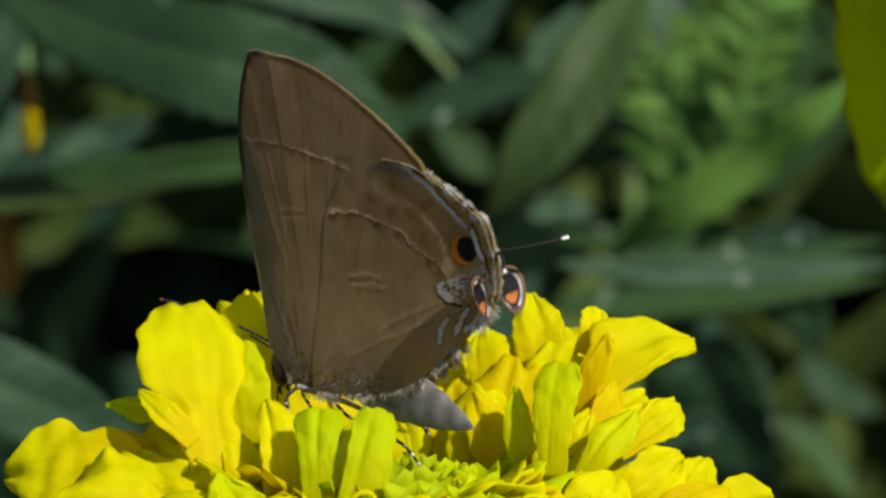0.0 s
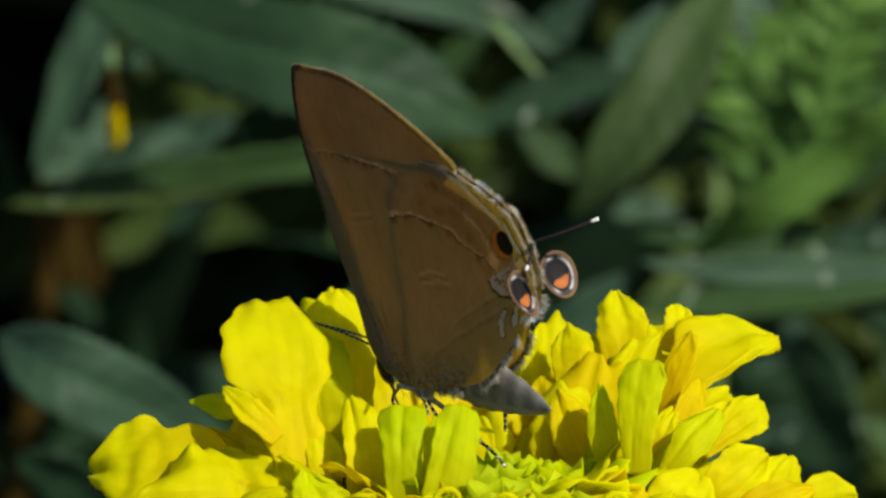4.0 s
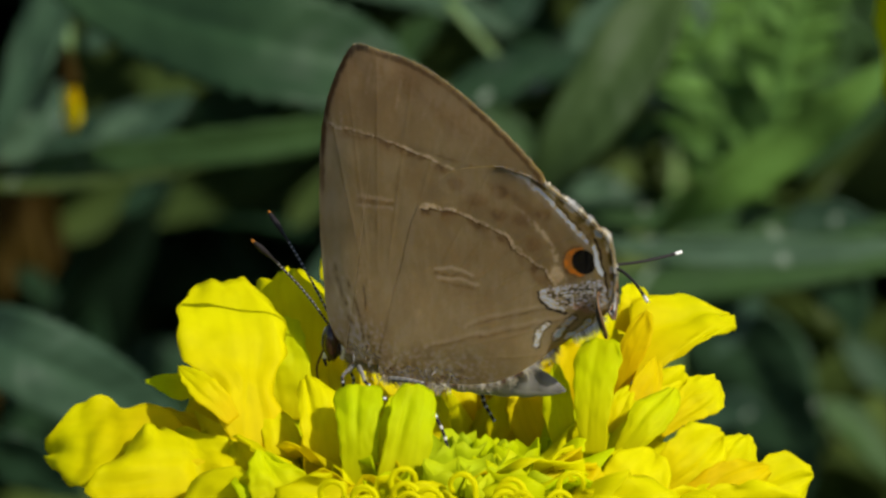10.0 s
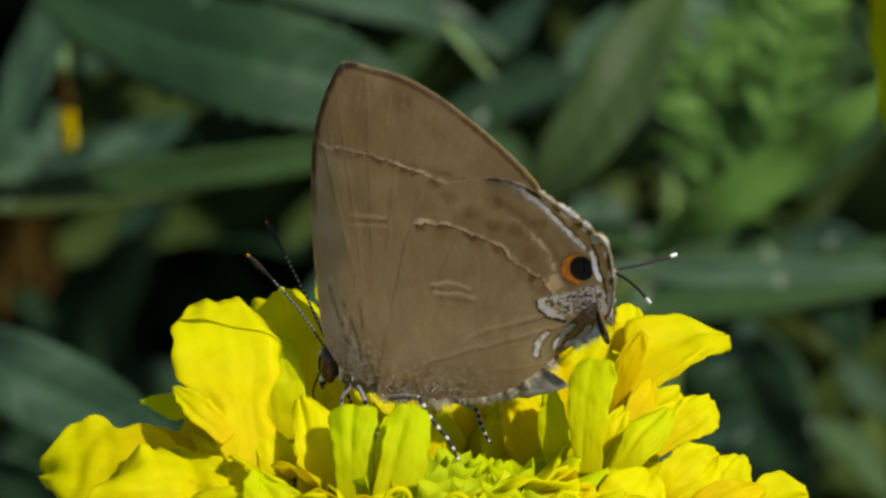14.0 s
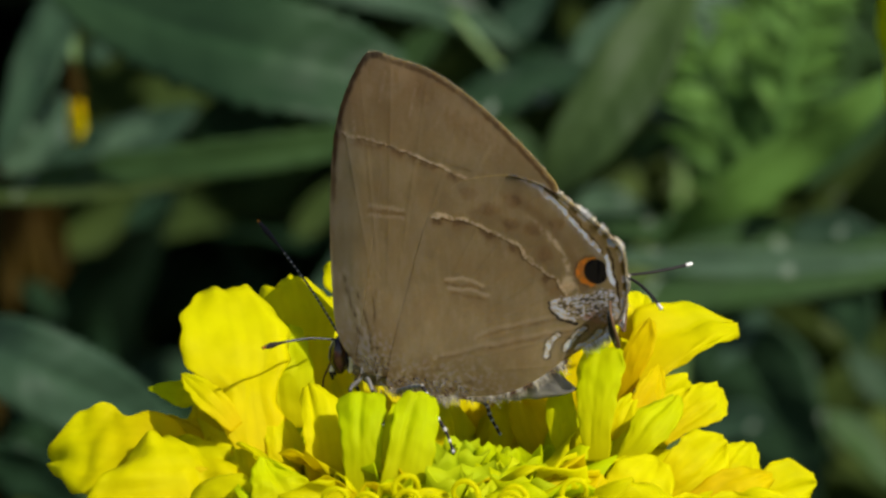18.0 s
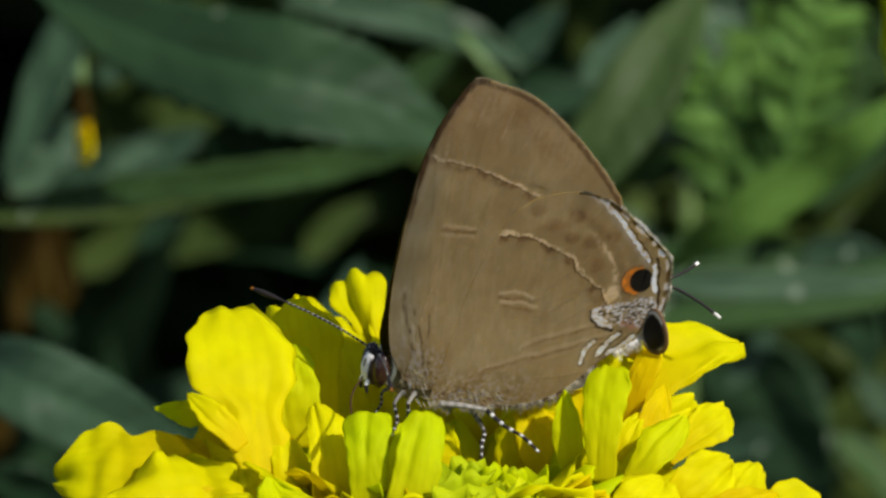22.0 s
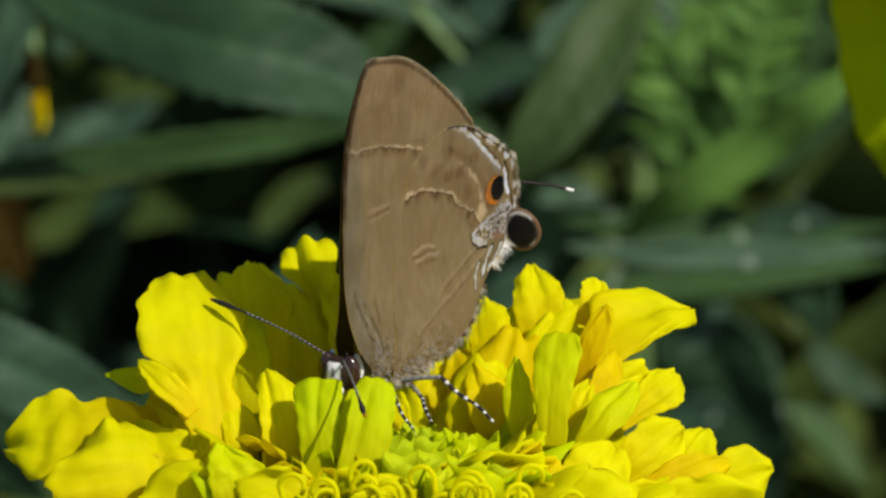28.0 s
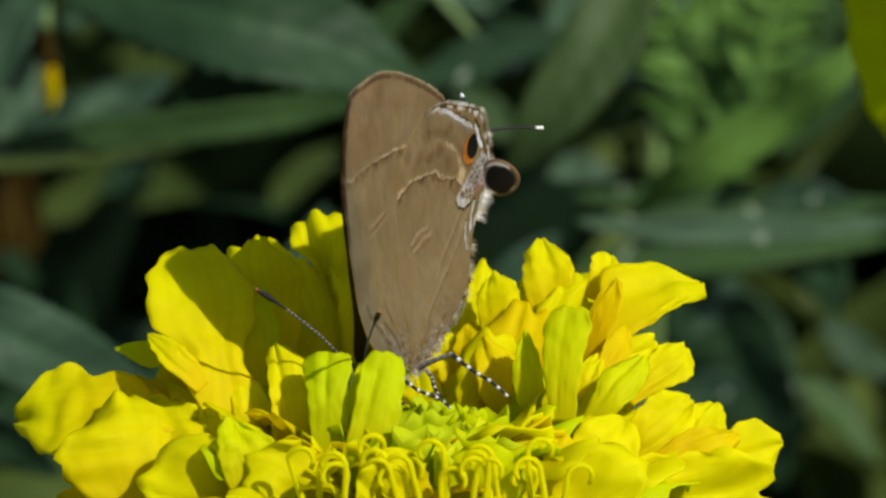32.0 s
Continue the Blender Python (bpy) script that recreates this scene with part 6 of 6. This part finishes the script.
# ---- what moves ----
def motions():
    walk(fly, [
        (0.0, pose(-0.00463, -0.00210, 0.39403, -3.8, -11.9, -34.2)),
        (0.5, pose(-0.00474, -0.00212, 0.39391, -1.4, -13.9, -36.7)),
        (1.0, pose(-0.00476, -0.00217, 0.39380, 0.9, -13.5, -38.4)),
        (1.5, pose(-0.00487, -0.00205, 0.39376, 4.6, -12.5, -40.6)),
        (2.0, pose(-0.00462, -0.00207, 0.39360, 6.6, -11.3, -43.2)),
        (2.5, pose(-0.00468, -0.00206, 0.39372, 5.4, -16.5, -43.1)),
        (4.5, pose(-0.00364, -0.00192, 0.39398, 9.7, -18.4, -51.0)),
        (5.0, pose(-0.00325, -0.00190, 0.39400, 10.3, -20.3, -52.5)),
        (5.5, pose(-0.00332, -0.00190, 0.39400, 10.3, -17.0, -52.0)),
        (6.0, pose(-0.00342, -0.00201, 0.39405, 4.9, -5.2, -42.0)),
        (6.5, pose(-0.00423, -0.00221, 0.39364, 7.9, 6.2, -28.9)),
        (7.0, pose(-0.00312, -0.00215, 0.39414, 4.5, 10.1, -23.9)),
        (7.5, pose(-0.00311, -0.00225, 0.39400, 3.7, 7.9, -17.9)),
        (8.0, pose(-0.00329, -0.00235, 0.39372, 4.2, 0.3, -14.1)),
        (8.5, pose(-0.00319, -0.00237, 0.39372, 3.0, 2.8, -11.6)),
        (9.0, pose(-0.00310, -0.00237, 0.39376, 1.9, 3.0, -11.5)),
        (9.5, pose(-0.00311, -0.00238, 0.39370, 2.3, 2.4, -12.0)),
        (10.0, pose(-0.00309, -0.00238, 0.39365, 3.9, 0.3, -12.0)),
        (10.5, pose(-0.00311, -0.00236, 0.39372, 4.2, 0.8, -11.7)),
        (11.0, pose(-0.00307, -0.00238, 0.39364, 3.8, 0.1, -11.8)),
        (11.5, pose(-0.00301, -0.00239, 0.39369, 2.4, 0.9, -10.3)),
        (12.0, pose(-0.00298, -0.00237, 0.39378, 1.6, 0.4, -10.4)),
        (12.5, pose(-0.00293, -0.00234, 0.39386, 2.0, -0.0, -9.1)),
        (13.0, pose(-0.00289, -0.00237, 0.39379, 2.3, -0.4, -8.3)),
        (13.5, pose(-0.00285, -0.00237, 0.39381, 2.2, -0.2, -8.4)),
        (14.0, pose(-0.00286, -0.00237, 0.39374, 2.9, -1.9, -7.7)),
        (14.5, pose(-0.00281, -0.00237, 0.39376, 2.3, -2.0, -9.0)),
        (15.0, pose(-0.00277, -0.00235, 0.39387, 2.5, 0.2, -8.5)),
        (15.5, pose(-0.00286, -0.00239, 0.39373, 1.2, -0.1, -9.0)),
        (17.5, pose(-0.00280, -0.00252, 0.39327, -0.1, 1.6, -8.3)),
        (18.0, pose(-0.00279, -0.00248, 0.39341, 1.1, 0.7, -9.7)),
        (18.5, pose(-0.00259, -0.00247, 0.39341, 1.2, 2.9, -6.9)),
        (19.0, pose(-0.00262, -0.00242, 0.39354, 3.6, -0.7, -5.3)),
        (19.5, pose(-0.00241, -0.00247, 0.39344, 2.3, -7.9, -0.9)),
        (20.0, pose(-0.00182, -0.00238, 0.39392, 0.1, 1.1, 4.7)),
        (20.5, pose(-0.00134, -0.00228, 0.39431, 1.8, 7.6, 7.1)),
        (21.0, pose(-0.00122, -0.00236, 0.39397, 7.7, 6.4, 13.1)),
        (21.5, pose(-0.00090, -0.00236, 0.39392, 8.9, 7.0, 18.3)),
        (22.0, pose(-0.00076, -0.00236, 0.39380, 9.6, 7.4, 26.3)),
        (22.5, pose(-0.00081, -0.00233, 0.39388, 10.3, 8.9, 30.3)),
        (23.0, pose(-0.00059, -0.00234, 0.39361, 12.8, 3.5, 38.2)),
        (23.5, pose(-0.00081, -0.00234, 0.39341, 10.5, -3.6, 46.8)),
        (24.0, pose(-0.00032, -0.00228, 0.39345, 7.9, -1.7, 53.5)),
        (24.5, pose(-0.00034, -0.00227, 0.39342, 7.3, -2.2, 55.2)),
        (25.0, pose(-0.00025, -0.00228, 0.39341, 7.2, -3.6, 55.6)),
        (25.5, pose(-0.00037, -0.00225, 0.39347, 6.9, -5.7, 56.2)),
        (27.5, pose(-0.00051, -0.00224, 0.39344, 1.9, -6.4, 59.2)),
        (28.0, pose(-0.00059, -0.00232, 0.39322, 0.9, -6.9, 58.2)),
        (28.5, pose(-0.00062, -0.00232, 0.39320, 1.9, -6.4, 57.9)),
        (29.0, pose(-0.00040, -0.00233, 0.39315, 2.0, -5.1, 58.1)),
        (29.5, pose(-0.00050, -0.00230, 0.39328, 2.4, -3.8, 57.3)),
        (30.0, pose(-0.00024, -0.00226, 0.39329, 3.5, -3.4, 61.2)),
        (30.5, pose(-0.00044, -0.00233, 0.39304, 1.3, -9.0, 61.5)),
        (31.0, pose(-0.00031, -0.00240, 0.39270, -1.6, -14.6, 64.5)),
        (31.5, pose(-0.00009, -0.00238, 0.39265, -0.6, -14.9, 66.5)),
        (32.0, pose(-0.00032, -0.00247, 0.39236, -1.1, -20.3, 66.1)),
    ])
    walk(abdomen, [(t, pose(0.0010, 0.00075, z, 0, a, 0)) for t, z, a in (
        (0.0, 0.0, 21), (2.5, 0.0, 20), (5.0, 0.0, 19), (6.0, 0.0, 14), (6.5, 0.0, 8), (7.0, 0.0, 5), (8.0, 0.0002, 10), (10.0, 0.0002, 8), (13.0, 0.0003, 3), (16.0, 0.00035, 4), (20.0, 0.00035, 2), (24.0, 0.00035, -2), (32.0, 0.00035, -2))])
    for which, rows in ((antennae[0], [
        (0.0, pose(-0.00385, 0.00120, 0.00122, 0.0, 18.4, -13.3)),
        (2.0, pose(-0.00385, 0.00120, 0.00122, 0.0, 23.6, 1.5)),
        (6.0, pose(-0.00385, 0.00120, 0.00122, 0.0, 46.5, 71.7)),
        (9.0, pose(-0.00385, 0.00120, 0.00122, 0.0, 47.6, 52.6)),
        (13.0, pose(-0.00385, 0.00120, 0.00122, 0.0, 53.2, 47.1)),
        (17.0, pose(-0.00385, 0.00120, 0.00122, 0.0, 48.5, 32.0)),
        (18.0, pose(-0.00385, 0.00120, 0.00122, 0.0, 11.1, 69.5)),
        (19.0, pose(-0.00385, 0.00120, 0.00122, 0.0, 3.9, 82.2)),
        (21.0, pose(-0.00385, 0.00120, 0.00122, 0.0, -1.6, 70.1)),
        (22.0, pose(-0.00385, 0.00120, 0.00122, 0.0, 7.6, 69.1)),
        (23.0, pose(-0.00385, 0.00120, 0.00122, 0.0, 0.6, 61.3)),
        (24.0, pose(-0.00385, 0.00120, 0.00122, 0.0, -19.0, 67.4)),
        (25.0, pose(-0.00385, 0.00120, 0.00122, 0.0, 22.1, 50.6)),
        (27.5, pose(-0.00385, 0.00120, 0.00122, 0.0, 1.1, 46.6)),
        (28.0, pose(-0.00385, 0.00120, 0.00122, 0.0, -0.9, 40.5)),
        (29.0, pose(-0.00385, 0.00120, 0.00122, 0.0, 27.4, 38.8)),
        (30.0, pose(-0.00385, 0.00120, 0.00122, 0.0, 35.7, 43.8)),
        (31.0, pose(-0.00385, 0.00120, 0.00122, 0.0, 37.2, 48.7)),
        (32.0, pose(-0.00385, 0.00120, 0.00122, 0.0, 52.8, 46.6)),
    ]), (antennae[1], [
        (0.0, pose(-0.00385, 0.00190, 0.00122, 0.0, 25.3, 10.0)),
        (2.0, pose(-0.00385, 0.00190, 0.00122, 0.0, 38.2, 61.1)),
        (4.5, pose(-0.00385, 0.00190, 0.00122, 0.0, 30.9, 51.8)),
        (6.0, pose(-0.00385, 0.00190, 0.00122, 0.0, 35.5, 32.2)),
        (9.0, pose(-0.00385, 0.00190, 0.00122, 0.0, 30.6, -44.6)),
        (13.0, pose(-0.00385, 0.00190, 0.00122, 0.0, 45.4, -50.0)),
        (18.0, pose(-0.00385, 0.00190, 0.00122, 0.0, 42.6, -29.8)),
        (19.0, pose(-0.00385, 0.00190, 0.00122, 0.0, 16.8, -37.7)),
        (20.0, pose(-0.00385, 0.00190, 0.00122, 0.0, -9.5, -61.2)),
        (21.0, pose(-0.00385, 0.00190, 0.00122, 0.0, 2.6, -36.6)),
        (22.0, pose(-0.00385, 0.00190, 0.00122, 0.0, 5.3, -55.3)),
        (23.0, pose(-0.00385, 0.00190, 0.00122, 0.0, 12.6, -73.8)),
        (24.0, pose(-0.00385, 0.00190, 0.00122, 0.0, -18.5, -72.9)),
        (25.0, pose(-0.00385, 0.00190, 0.00122, 0.0, 36.8, -39.7)),
        (28.0, pose(-0.00385, 0.00190, 0.00122, 0.0, 14.9, -91.5)),
        (30.0, pose(-0.00385, 0.00190, 0.00122, 0.0, 26.9, -106.2)),
        (31.0, pose(-0.00385, 0.00190, 0.00122, 0.0, 26.6, -110.0)),
        (32.0, pose(-0.00385, 0.00190, 0.00122, 0.0, 57.3, -48.7)),
    ])):
        walk(which, rows)
    walk(hind_leg, [
        (0.0, pose(-0.00017, -0.00015, -0.00113, 0.0, 29.1, 32.7)),
        (5.0, pose(-0.00017, -0.00015, -0.00113, 0.0, 47.7, 12.6)),
        (6.5, pose(-0.00017, -0.00015, -0.00113, 0.0, 18.3, 19.6)),
        (8.0, pose(-0.00017, -0.00015, -0.00113, -0.0, -4.1, -10.6)),
        (13.0, pose(-0.00017, -0.00015, -0.00113, -0.0, -11.2, -41.6)),
        (19.0, pose(-0.00017, -0.00015, -0.00113, -0.0, -21.8, -47.3)),
        (22.0, pose(-0.00017, -0.00015, -0.00113, -0.0, -3.4, -28.2)),
        (24.0, pose(-0.00017, -0.00015, -0.00113, -0.0, -18.4, -86.4)),
        (28.0, pose(-0.00017, -0.00015, -0.00113, -0.0, -12.2, -86.8)),
        (30.0, pose(-0.00017, -0.00015, -0.00113, 0.0, -20.5, -95.7)),
        (32.0, pose(-0.00017, -0.00015, -0.00113, 0.0, -28.3, -90.8)),
    ])
    walk(hind_shin, [
        (0.0, pose(0.0026, 0, 0, 2.5, 22.5, -3.2)),
        (5.0, pose(0.0026, 0, 0, 16.5, -0.1, -15.7)),
        (6.5, pose(0.0026, 0, 0, 8.3, 10.3, -24.4)),
        (8.0, pose(0.0026, 0, 0, -2.6, 44.2, -29.6)),
        (13.0, pose(0.0026, 0, 0, 10.0, 63.3, 32.3)),
        (19.0, pose(0.0026, 0, 0, 30.6, 75.4, 48.6)),
        (22.0, pose(0.0026, 0, 0, -2.0, 15.0, -35.6)),
        (24.0, pose(0.0026, 0, 0, 7.9, 47.7, 22.0)),
        (28.0, pose(0.0026, 0, 0, -2.8, 37.9, -12.1)),
        (30.0, pose(0.0026, 0, 0, 18.5, 57.5, 43.3)),
        (32.0, pose(0.0026, 0, 0, -12.0, 49.3, -23.9)),
    ])
    walk(middle_leg, [
        (0.0, pose(-0.00192, -0.00026, -0.00050, 0.0, 25.2, 33.4)),
        (5.0, pose(-0.00192, -0.00026, -0.00050, 0.0, 21.5, 5.3)),
        (6.5, pose(-0.00192, -0.00026, -0.00050, 0.0, 14.5, 21.7)),
        (8.0, pose(-0.00192, -0.00026, -0.00050, -0.0, 4.6, -56.6)),
        (13.0, pose(-0.00192, -0.00026, -0.00050, -0.0, 3.7, -71.9)),
        (19.0, pose(-0.00192, -0.00026, -0.00050, -0.0, -0.6, -72.8)),
        (22.0, pose(-0.00192, -0.00026, -0.00050, 0.0, -2.3, -125.8)),
        (24.0, pose(-0.00192, -0.00026, -0.00050, 0.0, 1.9, -136.4)),
        (28.0, pose(-0.00192, -0.00026, -0.00050, 0.0, 8.5, -132.0)),
        (30.0, pose(-0.00192, -0.00026, -0.00050, 0.0, -2.8, -152.4)),
        (32.0, pose(-0.00192, -0.00026, -0.00050, 0.0, -28.0, -154.6)),
    ])
    walk(middle_shin, [
        (0.0, pose(0.0020, 0, 0, 2.7, 28.3, -3.8)),
        (5.0, pose(0.0020, 0, 0, 13.5, 18.7, -30.7)),
        (6.5, pose(0.0020, 0, 0, 4.6, 25.9, -14.3)),
        (8.0, pose(0.0020, 0, 0, 0.6, 11.8, -7.8)),
        (13.0, pose(0.0020, 0, 0, -3.0, 54.0, 149.2)),
        (19.0, pose(0.0020, 0, 0, 0.4, 51.1, 154.4)),
        (22.0, pose(0.0020, 0, 0, 0.8, 54.0, 168.8)),
        (24.0, pose(0.0020, 0, 0, -3.0, 56.3, 59.1)),
        (28.0, pose(0.0020, 0, 0, -20.5, 67.0, 93.1)),
        (30.0, pose(0.0020, 0, 0, 6.5, 64.3, 100.6)),
        (32.0, pose(0.0020, 0, 0, 35.5, 36.5, 120.7)),
    ])
    walk(far_leg, [
        (0.0, pose(0.00241, 0.00185, -0.00176, 36.7, 12.1, 38.9)),
        (1.0, pose(0.00241, 0.00185, -0.00176, 35.3, 1.9, 37.4)),
        (2.0, pose(0.00241, 0.00185, -0.00176, 40.4, 28.1, 42.7)),
        (5.0, pose(0.00241, 0.00185, -0.00176, 53.0, 48.9, 55.4)),
        (6.0, pose(0.00241, 0.00185, -0.00176, 34.1, 23.8, 36.2)),
        (7.0, pose(0.00241, 0.00185, -0.00176, 10.3, -2.1, 10.8)),
        (8.0, pose(0.00241, 0.00185, -0.00176, 5.5, 0.6, 5.8)),
        (9.0, pose(0.00241, 0.00185, -0.00176, 5.1, -3.1, 5.2)),
        (12.0, pose(0.00241, 0.00185, -0.00176, 4.0, 1.3, 4.3)),
        (15.0, pose(0.00241, 0.00185, -0.00176, 1.9, 3.8, 2.1)),
        (18.0, pose(0.00241, 0.00185, -0.00176, 7.2, -2.2, 7.6)),
        (19.0, pose(0.00241, 0.00185, -0.00176, 3.7, 9.9, 4.2)),
        (20.0, pose(0.00241, 0.00185, -0.00176, -12.7, 16.0, -12.7)),
        (21.0, pose(0.00241, 0.00185, -0.00176, -24.8, 18.9, -25.0)),
        (22.0, pose(0.00241, 0.00185, -0.00176, -36.5, 18.9, -36.9)),
        (23.0, pose(0.00241, 0.00185, -0.00176, -45.7, 14.2, -46.4)),
        (24.0, pose(0.00241, 0.00185, -0.00176, -54.2, 20.8, -54.7)),
        (25.0, pose(0.00241, 0.00185, -0.00176, -55.7, 22.3, -56.2)),
        (28.0, pose(0.00241, 0.00185, -0.00176, -56.2, 24.3, -56.6)),
        (30.0, pose(0.00241, 0.00185, -0.00176, -58.1, 25.2, -58.4)),
        (31.0, pose(0.00241, 0.00185, -0.00176, -66.5, 29.2, -66.7)),
        (32.0, pose(0.00241, 0.00185, -0.00176, -72.7, 29.8, -72.7)),
    ])


motions()
